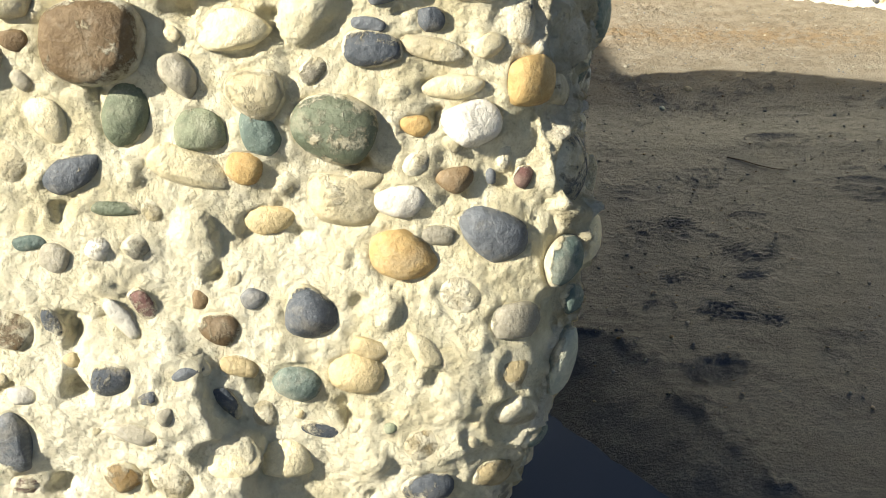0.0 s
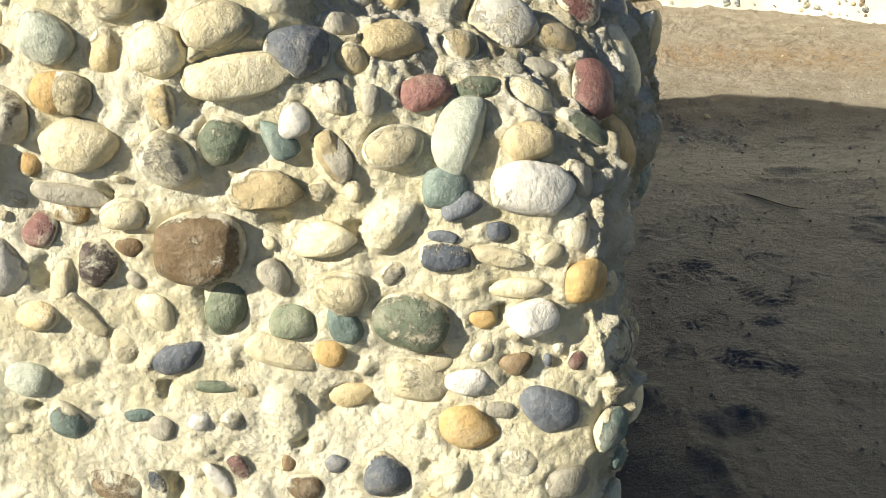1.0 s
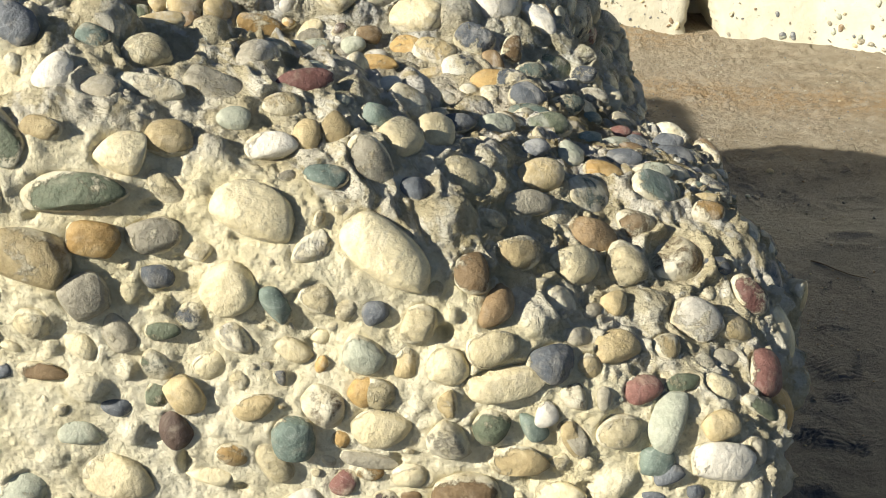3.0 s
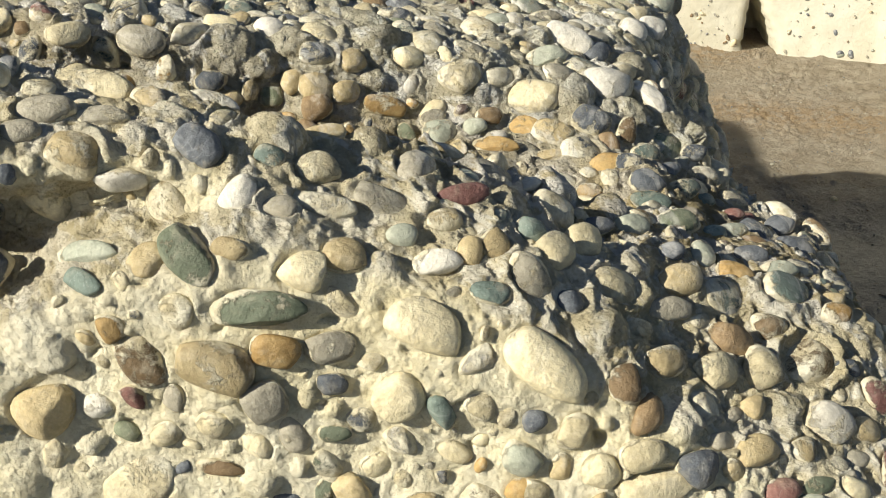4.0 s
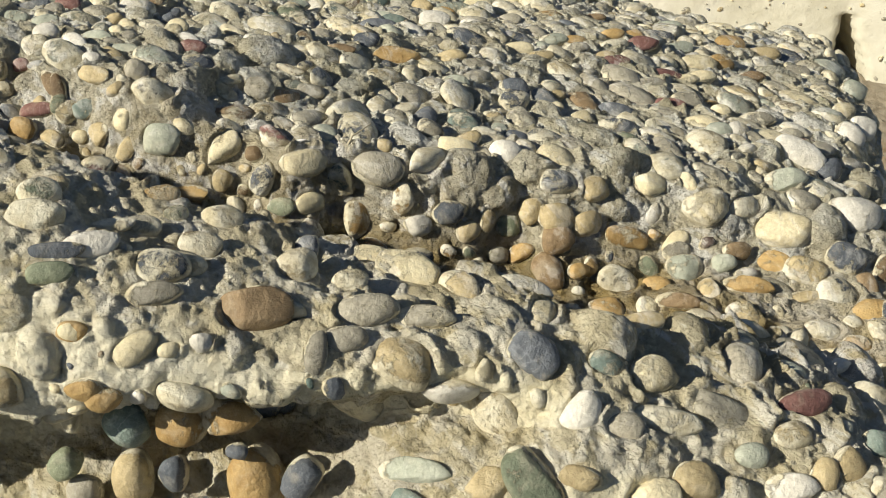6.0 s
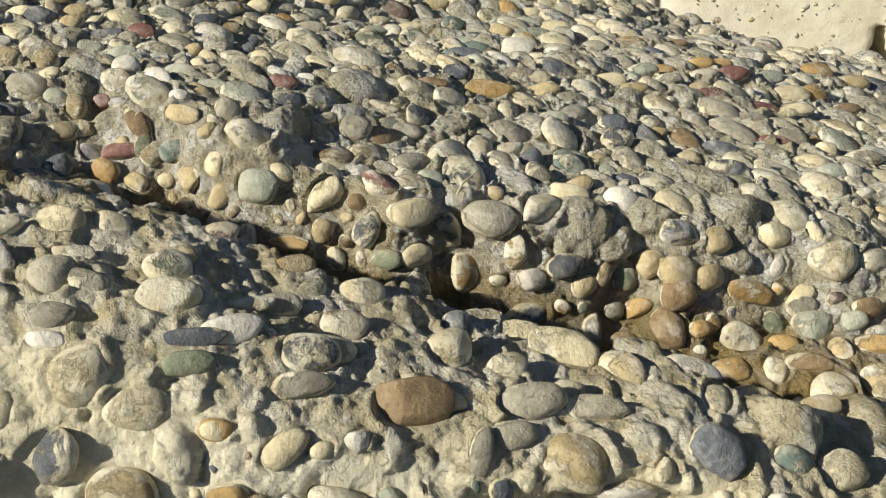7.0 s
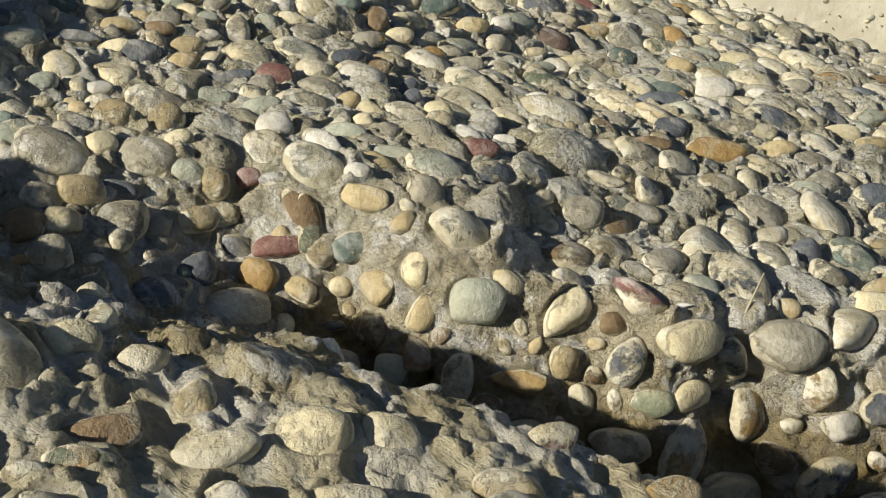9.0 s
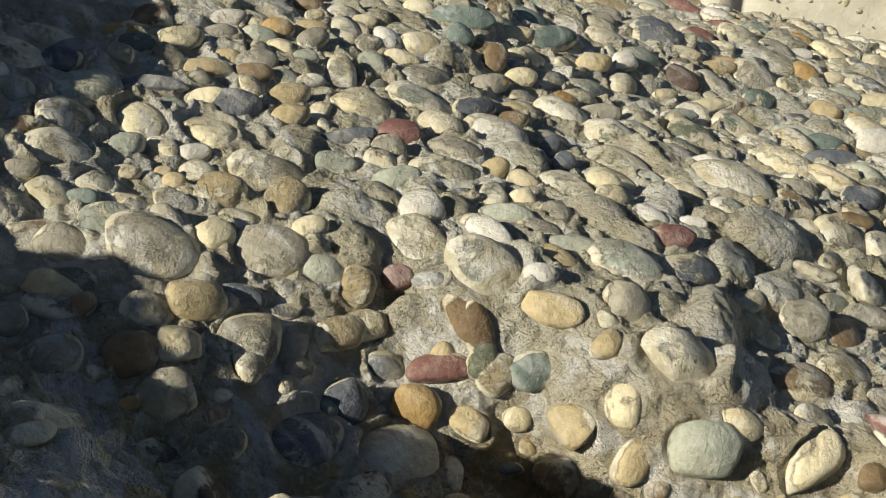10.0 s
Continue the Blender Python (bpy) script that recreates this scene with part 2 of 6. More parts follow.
def value_noise(p, scale, octaves=4, gain=0.5, shift=0.0):
    """Smooth noise in -1..1 at the points p (n x 3), scale in cells a metre."""
    total = np.zeros(len(p), dtype=np.float32)
    size, norm = 1.0, 0.0
    for o in range(octaves):
        q = p * (scale * 2.03 ** o) + 17.3 * o + shift
        i = np.floor(q).astype(np.int32)
        f = (q - i).astype(np.float32)
        f = f * f * (3 - 2 * f)
        acc = np.zeros(len(p), dtype=np.float32)
        for dx in (0, 1):
            wx = f[:, 0] if dx else 1 - f[:, 0]
            for dy in (0, 1):
                wy = f[:, 1] if dy else 1 - f[:, 1]
                for dz in (0, 1):
                    wz = f[:, 2] if dz else 1 - f[:, 2]
                    acc += wx * wy * wz * HASH[(i[:, 0] + dx) & 63, (i[:, 1] + dy) & 63, (i[:, 2] + dz) & 63]
        total += size * (2 * acc - 1)
        norm += size
        size *= gain
    return total / norm


def smax(a, b, k):
    h = np.clip(0.5 + 0.5 * (a - b) / k, 0, 1)
    return b + (a - b) * h + k * h * (1 - h)


def shell(field, origin, step):
    """Quads round the zero level of a field sampled on a grid (negative inside)."""
    inside = field < 0
    nx, ny, nz = field.shape
    corners = [(dx, dy, dz) for dx in (0, 1) for dy in (0, 1) for dz in (0, 1)]
    count = np.zeros((nx - 1, ny - 1, nz - 1), dtype=np.int8)
    for dx, dy, dz in corners:
        count += inside[dx:nx - 1 + dx, dy:ny - 1 + dy, dz:nz - 1 + dz]
    cell = np.argwhere((count > 0) & (count < 8))
    index = np.full(count.shape, -1, dtype=np.int32)
    index[tuple(cell.T)] = np.arange(len(cell))
    total = np.zeros((len(cell), 3))
    hits = np.zeros(len(cell))
    for a in corners:
        for axis in range(3):
            if a[axis]:
                continue
            b = list(a)
            b[axis] = 1
            fa = field[tuple((cell + a).T)]
            fb = field[tuple((cell + b).T)]
            cross = (fa < 0) != (fb < 0)
            t = np.where(cross, fa / np.where(cross, fa - fb, 1), 0)
            p = np.tile(np.array(a, dtype=float), (len(cell), 1))
            p[:, axis] = t
            total += p * cross[:, None]
            hits += cross
    verts = origin + step * (cell + total / np.maximum(hits, 1)[:, None])
    quads = []
    for axis in range(3):
        u, v = (axis + 1) % 3, (axis + 2) % 3
        lo = [slice(0, n) for n in field.shape]
        hi = list(lo)
        lo[axis], hi[axis] = slice(0, field.shape[axis] - 1), slice(1, field.shape[axis])
        flips = np.argwhere(inside[tuple(lo)] != inside[tuple(hi)])
        ok = (flips[:, u] > 0) & (flips[:, v] > 0) & (flips[:, u] < field.shape[u] - 1) & (flips[:, v] < field.shape[v] - 1)
        flips = flips[ok]
        out = inside[tuple(flips.T)]
        ring = []
        for du, dv in ((-1, -1), (0, -1), (0, 0), (-1, 0)):
            c = flips.copy()
            c[:, u] += du
            c[:, v] += dv
            ring.append(index[tuple(c.T)])
        q = np.stack(ring, 1)
        q[~out] = q[~out][:, ::-1]
        quads.append(q)
    quads = np.concatenate(quads)
    return verts, quads[(quads >= 0).all(1)]


def split(verts, quads):
    """Each quad into four."""
    e = np.sort(np.stack([quads, np.roll(quads, -1, 1)], 2).reshape(-1, 2), 1)
    edges, back = np.unique(e, axis=0, return_inverse=True)
    n, m = len(verts), len(edges)
    mids = verts[edges].mean(1)
    mid = back.reshape(-1, 4) + n
    centre = np.arange(len(quads)) + n + m
    new_quads = np.stack([np.stack([quads[:, k], mid[:, k], centre, mid[:, k - 1]], 1) for k in range(4)], 1).reshape(-1, 4)
    return np.concatenate([verts, mids, verts[quads].mean(1)]), new_quads


def normals_of(verts, quads):
    a = np.cross(verts[quads[:, 2]] - verts[quads[:, 0]], verts[quads[:, 3]] - verts[quads[:, 1]])
    out = np.zeros_like(verts)
    for k in range(4):
        np.add.at(out, quads[:, k], a)
    return out / np.maximum(np.linalg.norm(out, axis=1), 1e-12)[:, None]


# ---------------------------------------------------------------- the concrete block
def slab_top(x, y):
    return 0.945 - 0.20 * (x + 0.1) + np.interp(y, (0.9, 1.2, 1.45, 1.7, 1.95, 2.15), (0.010, 0.003, 0.012, 0.006, -0.022, -0.05))


def block_top(x, y):
    """Height of the worn upper side: front ridge, cleft, tilted slab, and the higher end past it."""
    ridge = np.interp(x, (-2.4, -1.6, -1.2, -1.08, -0.9, -0.78, -0.65, -0.55, -0.43, -0.30, -0.19, -0.08, 0.05, 0.2),
                      (1.46, 1.285, 1.240, 1.212, 1.187, 1.15, 1.11, 1.09, 1.050, 1.008, 0.952, 0.903, 0.862, 0.79))
    brow = np.interp(x, (-0.95, -0.65, -0.3, -0.17, -0.06), (0.595, 0.630, 0.645, 0.665, 0.715))
    front = ridge - 0.55 * np.maximum(brow - y, 0) - 0.25 * np.maximum(y - 0.71, 0) * smoothstep(-0.1, -0.4, x)
    slab = slab_top(x, y) + 0.026 * np.exp(-((x + 0.82) / 0.24) ** 2 - ((y - 1.22) / 0.13) ** 2) + 0.006 * np.sin(9 * x + 4 * y) + 0.006 * np.sin(13 * y - 11 * x + 1)
    wander = 0.5 * np.sin(17 * x + 1) + 0.35 * np.sin(41 * x) + 0.25 * np.sin(67 * x + 2)
    lip = np.interp(x, (-2.4, -1.4, -1.05, -0.95, -0.8, -0.55, -0.48, -0.35, -0.25, 0.1), (0.86, 0.80, 0.775, 0.745, 0.715, 0.735, 0.70, 0.79, 0.825, 0.84)) + 0.012 * wander
    edge = np.interp(x, (-1.3, -1.12, -0.95, -0.78, -0.68, -0.57, -0.42, -0.25, -0.1, 0.0), (1.08, 1.075, 1.005, 0.995, 1.01, 1.06, 1.095, 1.095, 1.14, 1.16)) + 0.013 * wander
    foot = edge - 0.095 + 0.010 * wander
    floor = slab_top(x, y) - np.interp(x, (-1.4, -1.28, -1.2, -1.1, -0.95, -0.75, -0.5, -0.3, -0.13, -0.06, 0.02, 0.08),
                                       (0.03, 0.035, 0.05, 0.075, 0.16, 0.185, 0.115, 0.065, 0.06, 0.085, 0.085, 0.068)) * (1 + 1.3 * smoothstep(0.99, 0.86, y) * smoothstep(-0.72, -0.55, x) * smoothstep(-0.1, -0.25, x))
    side = smoothstep(lip, edge, y)
    h = front * (1 - side) + slab * side
    gap = smoothstep(lip - 0.012, lip + 0.035, y) * (1 - smoothstep(foot, edge, y))
    h = h * (1 - gap) + np.minimum(floor, h) * gap
    crest = 0.118 * smoothstep(-1.49, -1.63, x) * (1 - smoothstep(1.2, 1.4, y))
    knob = 0.040 * smoothstep(-1.15, -1.30, x) * smoothstep(-1.52, -1.38, x) * (1 - smoothstep(0.80, 0.92, y))
    return h + np.maximum(crest, knob) + 0.36 * smoothstep(-1.74, -2.02, x) * smoothstep(1.0, 1.4, y)


def block_field(x, y, z):
    face = 0.508 + 0.055 * (z - 0.6) + 0.012 * np.sin(5 * x + 3 * z) - y
    shelf = smoothstep(0.98, 1.16, y)
    right = 0.102 - 0.177 * shelf + 0.06 * smoothstep(1.4, 1.8, y) - 0.085 * smoothstep(0.58, 0.30, z)
    sunk = 0.07 * smoothstep(1.3, 1.6, y) * smoothstep(2.05, 1.9, y)
    right = right + (0.14 - 0.05 * smoothstep(1.2, 1.6, y)) * smoothstep(0.85, 0.70, z + sunk) * shelf
    right = x - right + 0.012 * np.sin(14 * y + 9 * z)
    top = (z - block_top(x, y)) * 0.86
    rear = (y - np.interp(x, (-2.4, -1.95, -1.8, -1.5, -1.40, -1.2, -0.8, -0.4, 0.0), (2.0, 1.9, 1.5, 1.46, 1.64, 1.92, 2.08, 2.05, 1.99)) - 0.2 * smoothstep(0.8, 0.3, z)) * 0.9
    d = smax(smax(face, top, 0.07), smax(right, rear, 0.05), 0.085)
    for cx, cy, cz, rx, ry, rz in ((-0.80, 0.53, 1.008, 0.17, 0.14, 0.062), (-0.595, 0.535, 1.038, 0.09, 0.08, 0.026), (-0.985, 0.53, 0.99, 0.11, 0.12, 0.075)):
        hole = (np.sqrt(((x - cx) / rx) ** 2 + ((y - cy) / ry) ** 2 + ((z - cz) / rz) ** 2) - 1) * min(rx, ry, rz)
        d = smax(d, -hole, 0.03)
    return smax(d, -2.35 - x, 0.05)


STEP = 0.011
ORIGIN = np.array((-2.5, 0.36, -0.18))
grid = np.meshgrid(*(ORIGIN[k] + STEP * np.arange(n) for k, n in enumerate((250, 220, 172))), indexing="ij")
block_verts, block_quads = shell(block_field(*grid).astype(np.float32), ORIGIN, STEP)
del grid
block_normals = normals_of(block_verts, block_quads)
block = new("concrete_block")
tagged(block, "weathered cast concrete block full of beach pebbles, tilted in the sand", "concrete block")


# ---------------------------------------------------------------- pebbles
def stone_shape(seed, level, kind):
    """A unit pebble: rounded, slabby or broken."""
    rng = random.Random(seed)
    bm = bmesh.new()
    bmesh.ops.create_icosphere(bm, subdivisions=level, radius=1.0)
    co = np.array([v.co for v in bm.verts])
    faces = np.array([[v.index for v in f.verts] for f in bm.faces])
    bm.free()
    power = {"round": 2.2, "slab": 2.8, "chip": 2.4}[kind]
    co = co / ((np.abs(co) ** power).sum(1) ** (1 / power))[:, None]
    co = co * (1 + {"round": 0.18, "slab": 0.22, "chip": 0.20}[kind] * value_noise(co + seed * 3.1, 0.8, 2))[:, None]
    cuts = {"round": 5, "slab": 7, "chip": 10}[kind]
    for _ in range(cuts):
        d = np.array((rng.gauss(0, 1), rng.gauss(0, 1), rng.gauss(0, 0.7)))
        d /= np.linalg.norm(d)
        off = rng.uniform(0.62, 0.88) if kind == "chip" else rng.uniform(0.52, 0.84)
        over = np.maximum(co @ d - off, 0)
        co = co - (over * {"round": 0.78, "slab": 0.90, "chip": 0.90}[kind])[:, None] * d
    co = co * (1 + 0.042 * value_noise(co + seed * 1.7, 3, 4, 0.6))[:, None]
    co[:, 0] *= 1 + 0.20 * rng.uniform(-1, 1) * co[:, 1]
    co = co / np.abs(co).max(0)
    co = 0.62 * co + 0.38 * co / np.linalg.norm(co, axis=1)[:, None]
    return co / np.abs(co).max(0), faces


KINDS = ("round",) * 7 + ("slab",) * 5 + ("chip",) * 4
FINE = [stone_shape(k + 1, 4, kind) for k, kind in enumerate(KINDS)]
PLAIN = [stone_shape(k + 1, 3, kind) for k, kind in enumerate(KINDS)]
SMALL = [stone_shape(k + 1, 2, kind) for k, kind in enumerate(KINDS)]
placed = []          # centre, normal, half length, half width, half thickness, turn, stone, shape


class Near:
    """Finds points within a distance, by cells."""

    def __init__(self, cell):
        self.cell, self.bins = cell, {}

    def key(self, p):
        return tuple(int(math.floor(c / self.cell)) for c in p)

    def add(self, p, r):
        self.bins.setdefault(self.key(p), []).append((p, r))

    def clash(self, p, r, gap):
        kx, ky, kz = self.key(p)
        for i in (-1, 0, 1):
            for j in (-1, 0, 1):
                for k in (-1, 0, 1):
                    for q, s in self.bins.get((kx + i, ky + j, kz + k), ()):
                        if sum((a - b) ** 2 for a, b in zip(p, q)) < ((r + s) * gap) ** 2:
                            return True
        return False


near = Near(0.12)


def bed(x, y, z, length, width, turn, stone, shape, out, tip=0.0):
    """Bed one picked stone in the surface nearest to a place; tip leans its broad side to the front."""
    i = int(np.argmin(((block_verts - np.array((x, y, z))) ** 2).sum(1)))
    n = Vector(block_normals[i])
    thick = 0.72 * width
    p = Vector(block_verts[i]) + n * (thick * (out - 0.5))
    placed.append((p, (n + Vector((0, -tip, 0))).normalized(), length / 2, width / 2, thick / 2, turn, stone, shape, 0.0))
    near.add(tuple(p), (length + width) / 4)


def wedge(x, y, z, length, width, turn, stone, shape):
    """A stone held in the hollow under the brow, deeper than it is wide."""
    p, n = Vector((x, y + 0.35 * width, z)), Vector((0, -1, 0.25)).normalized()
    placed.append((p, n, length / 2, width / 2, 0.5 * width, turn, stone, shape, 0.0))
    near.add(tuple(p), (length + width) / 4)


# the stones in the hollow, then those that stand out, one by one
wedge(-0.839, 0.560, 1.028, 0.038, 0.035, -60, "teal", 3)
wedge(-0.796, 0.560, 1.031, 0.041, 0.037, 20, "ochre", 4)
wedge(-0.756, 0.560, 1.040, 0.052, 0.032, 5, "ochre", 8)
wedge(-0.742, 0.560, 0.976, 0.063, 0.049, -75, "ochre", 1)
wedge(-0.843, 0.560, 0.975, 0.045, 0.035, 80, "tan", 3)
wedge(-0.851, 0.560, 1.066, 0.030, 0.022, 0, "ochre", 5)
wedge(-0.784, 0.560, 0.952, 0.039, 0.025, -5, "slate", 10)
wedge(-0.703, 0.560, 0.990, 0.041, 0.028, 55, "slate", 9)
wedge(-0.883, 0.560, 0.963, 0.030, 0.026, 0, "grey", 2)
wedge(-0.895, 0.560, 0.988, 0.030, 0.025, 60, "green", 4)
wedge(-0.880, 0.560, 1.038, 0.034, 0.018, 70, "cream", 8)
wedge(-0.806, 0.560, 0.985, 0.036, 0.025, 70, "slate", 8)
wedge(-0.751, 0.560, 1.014, 0.019, 0.014, 0, "slate", 1)
wedge(-0.871, 0.560, 0.939, 0.045, 0.025, 10, "grey", 3)
wedge(-0.828, 0.560, 0.948, 0.029, 0.022, 0, "tan", 2)
bed(-0.968, 1.858, 1.071, 0.095, 0.034, -15, "tan", 10, 0.74, 0.89)
bed(-0.248, 0.561, 0.903, 0.081, 0.046, -52, "cream", 3, 0.52)
bed(-0.011, 1.523, 0.771, 0.075, 0.048, -65, "white", 6, 0.74, 0.56)
bed(-0.167, 1.111, 0.966, 0.074, 0.048, -20, "white", 14, 0.74, 0.85)
bed(-0.218, 1.248, 0.985, 0.080, 0.040, -35, "white", 9, 0.74, 0.85)
bed(-0.468, 0.537, 0.975, 0.084, 0.034, -5, "green", 8, 0.55)
bed(-0.504, 0.524, 0.922, 0.073, 0.045, -25, "tan", 9, 0.55)
bed(-0.471, 0.513, 0.728, 0.069, 0.048, -20, "cream", 8, 0.36)
bed(-0.339, 0.555, 0.942, 0.070, 0.045, -26, "cream", 2, 0.52)
bed(-0.264, 1.067, 0.968, 0.068, 0.044, 5, "cream", 4, 0.55)
bed(-0.657, 0.510, 0.878, 0.058, 0.051, 0, "tan", 14, 0.55)
bed(-1.035, 1.747, 1.094, 0.074, 0.034, 10, "teal", 14, 0.74, 0.88)
bed(-0.189, 0.526, 0.703, 0.062, 0.050, 15, "brown", 4, 0.56)
bed(-0.713, 0.997, 1.064, 0.060, 0.044, -5, "grey", 0, 0.55)
bed(-0.344, 1.068, 0.994, 0.057, 0.045, 10, "cream", 14, 0.55)
bed(-1.126, 1.517, 1.143, 0.068, 0.032, -10, "teal", 15, 0.74, 0.88)
bed(-0.151, 0.535, 0.810, 0.067, 0.032, 8, "cream", 7, 0.52)
bed(-0.762, 0.981, 0.949, 0.061, 0.038, -8, "cream", 15, 0.70)
bed(-0.525, 0.549, 1.012, 0.060, 0.038, -45, "green", 7, 0.50, 0.55)
bed(-0.832, 1.944, 1.047, 0.077, 0.020, -35, "red", 9, 0.74, 0.89)
bed(-0.324, 1.570, 0.966, 0.065, 0.032, -10, "cream", 1, 0.74, 0.86)
bed(-0.732, 0.598, 1.128, 0.060, 0.037, 0, "brown", 13, 0.50, 0.55)
bed(-0.047, 0.526, 0.655, 0.054, 0.042, -12, "green", 1, 0.52)
bed(-0.249, 1.152, 0.989, 0.061, 0.034, 0, "pale", 8, 0.74, 0.85)
bed(-0.632, 0.698, 1.113, 0.062, 0.032, -20, "cream", 9, 0.50, 0.85)
bed(-0.731, 1.273, 1.086, 0.067, 0.027, -12, "ochre", 4, 0.74, 0.85)
bed(-0.067, 1.632, 0.936, 0.053, 0.041, -20, "pale", 5, 0.74, 0.85)
bed(-0.205, 1.708, 0.934, 0.061, 0.032, -5, "tan", 3, 0.74, 0.87)
bed(-0.212, 0.910, 0.922, 0.070, 0.021, 0, "cream", 9, 0.66, 0.85)
bed(-0.116, 1.447, 0.926, 0.053, 0.038, -10, "white", 4, 0.74, 0.77)
bed(-0.695, 1.585, 1.076, 0.064, 0.026, 0, "pale", 9, 0.74, 0.85)
bed(0.024, 0.526, 0.739, 0.056, 0.034, -12, "white", 12, 0.52)
bed(-0.357, 0.534, 0.888, 0.047, 0.043, 60, "cream", 4, 0.52)
bed(-0.117, 1.120, 0.948, 0.059, 0.030, -70, "white", 8, 0.74, 0.85)
bed(-0.257, 1.713, 0.946, 0.057, 0.032, -8, "ochre", 2, 0.74, 0.87)
bed(-0.199, 1.053, 0.942, 0.051, 0.037, -20, "slate", 4, 0.74, 0.55)
bed(-0.789, 0.973, 1.078, 0.052, 0.036, 5, "cream", 7, 0.55)
bed(-0.016, 0.532, 0.781, 0.056, 0.032, 68, "pale", 2, 0.52)
bed(-0.256, 0.529, 0.774, 0.052, 0.036, -5, "cream", 5, 0.52)
bed(-1.033, 1.556, 1.154, 0.056, 0.032, 0, "teal", 3, 0.74, 0.85)
bed(-0.783, 1.396, 1.072, 0.058, 0.029, 0, "slate", 0, 0.74, 0.87)
bed(-0.322, 0.520, 0.697, 0.047, 0.040, 0, "white", 6, 0.36)
bed(-0.322, 1.493, 1.002, 0.061, 0.026, 0, "cream", 8, 0.74, 0.85)
bed(-0.439, 1.038, 0.969, 0.060, 0.026, -20, "ochre", 9, 0.55)
bed(-0.909, 0.522, 1.095, 0.049, 0.037, 0, "tan", 2, 0.55)
bed(-0.146, 0.522, 0.625, 0.059, 0.026, -22, "cream", 11, 0.36)
bed(-0.044, 0.629, 0.885, 0.045, 0.040, 60, "cream", 14, 0.66, 0.79)
bed(-0.369, 1.459, 0.982, 0.062, 0.023, -25, "red", 1, 0.74, 0.87)
bed(-0.719, 1.484, 1.051, 0.054, 0.031, 0, "white", 12, 0.74, 0.89)
bed(-0.124, 1.376, 0.961, 0.046, 0.038, -50, "white", 3, 0.74, 0.85)
bed(-0.053, 0.523, 0.601, 0.050, 0.034, -14, "cream", 13, 0.36)
bed(-0.142, 0.531, 0.737, 0.053, 0.031, -5, "tan", 8, 0.52)
bed(0.026, 0.870, 0.884, 0.047, 0.037, -30, "slate", 2, 0.66, 0.83)
bed(-0.426, 0.611, 1.028, 0.062, 0.022, -15, "white", 15, 0.50, 0.77)
bed(-1.208, 0.993, 1.134, 0.045, 0.039, 20, "grey", 5, 0.66, 0.85)
bed(-0.310, 1.003, 0.934, 0.060, 0.023, -10, "ochre", 8, 0.66, 0.85)
bed(-0.617, 0.558, 1.012, 0.061, 0.022, 5, "pale", 8, 0.50, 0.55)
bed(-0.519, 1.019, 1.000, 0.045, 0.038, 0, "tan", 13, 0.55)
bed(0.020, 0.592, 0.851, 0.048, 0.035, -35, "white", 12, 0.66, 0.77)
bed(-0.667, 1.656, 1.030, 0.057, 0.026, 0, "cream", 3, 0.74, 0.89)
bed(-0.352, 1.363, 0.987, 0.051, 0.032, -10, "grey", 6, 0.74, 0.88)
bed(-0.373, 1.028, 0.937, 0.045, 0.038, 0, "pale", 14, 0.66, 0.55)
bed(-0.523, 0.987, 0.949, 0.048, 0.035, -60, "brown", 5, 0.55)
bed(-0.276, 1.583, 0.990, 0.048, 0.035, 0, "ochre", 13, 0.74, 0.85)
bed(-0.110, 0.806, 0.927, 0.051, 0.031, 0, "green", 2, 0.66, 0.85)
bed(-0.439, 0.552, 0.998, 0.045, 0.037, 0, "cream", 10, 0.55)
bed(-0.320, 0.665, 1.008, 0.054, 0.028, 6, "red", 0, 0.66, 0.80)
bed(-0.414, 1.568, 0.995, 0.054, 0.028, -6, "red", 5, 0.74, 0.86)
bed(-0.241, 1.928, 0.926, 0.059, 0.023, 0, "cream", 2, 0.74, 0.89)
bed(-0.660, 0.620, 1.115, 0.053, 0.029, 0, "grey", 3, 0.50, 0.55)
bed(-0.179, 1.234, 0.972, 0.049, 0.032, 10, "slate", 14, 0.74, 0.85)
bed(-0.527, 0.622, 1.082, 0.048, 0.033, -45, "slate", 9, 0.50, 0.55)
bed(0.031, 0.522, 0.589, 0.046, 0.034, -25, "slate", 15, 0.36)
bed(-0.471, 0.529, 0.889, 0.042, 0.038, 30, "grey", 12, 0.52)
bed(-0.091, 0.610, 0.885, 0.043, 0.037, 0, "cream", 13, 0.66, 0.78)
bed(-0.323, 0.527, 0.765, 0.043, 0.037, 84, "teal", 9, 0.52)
bed(-0.233, 0.638, 0.973, 0.042, 0.038, 20, "cream", 13, 0.66, 0.55)
bed(-0.093, 0.967, 0.888, 0.052, 0.028, 0, "teal", 3, 0.66, 0.85)
bed(-0.173, 0.987, 0.913, 0.052, 0.028, 0, "ochre", 5, 0.66, 0.85)
bed(-0.250, 1.367, 0.993, 0.055, 0.024, -10, "grey", 8, 0.74, 0.85)
bed(-0.216, 0.865, 0.940, 0.052, 0.027, -5, "grey", 3, 0.66, 0.89)
bed(-0.942, 0.972, 1.098, 0.044, 0.035, 0, "pale", 12, 0.55)
bed(-0.116, 0.688, 0.928, 0.046, 0.033, 0, "tan", 1, 0.66, 0.85)
bed(-0.070, 0.653, 0.883, 0.047, 0.031, -30, "brown", 13, 0.66, 0.55)
bed(-0.243, 1.000, 0.924, 0.062, 0.016, 0, "tan", 8, 0.66, 0.85)
bed(-0.109, 0.543, 0.824, 0.044, 0.034, -10, "slate", 14, 0.52)
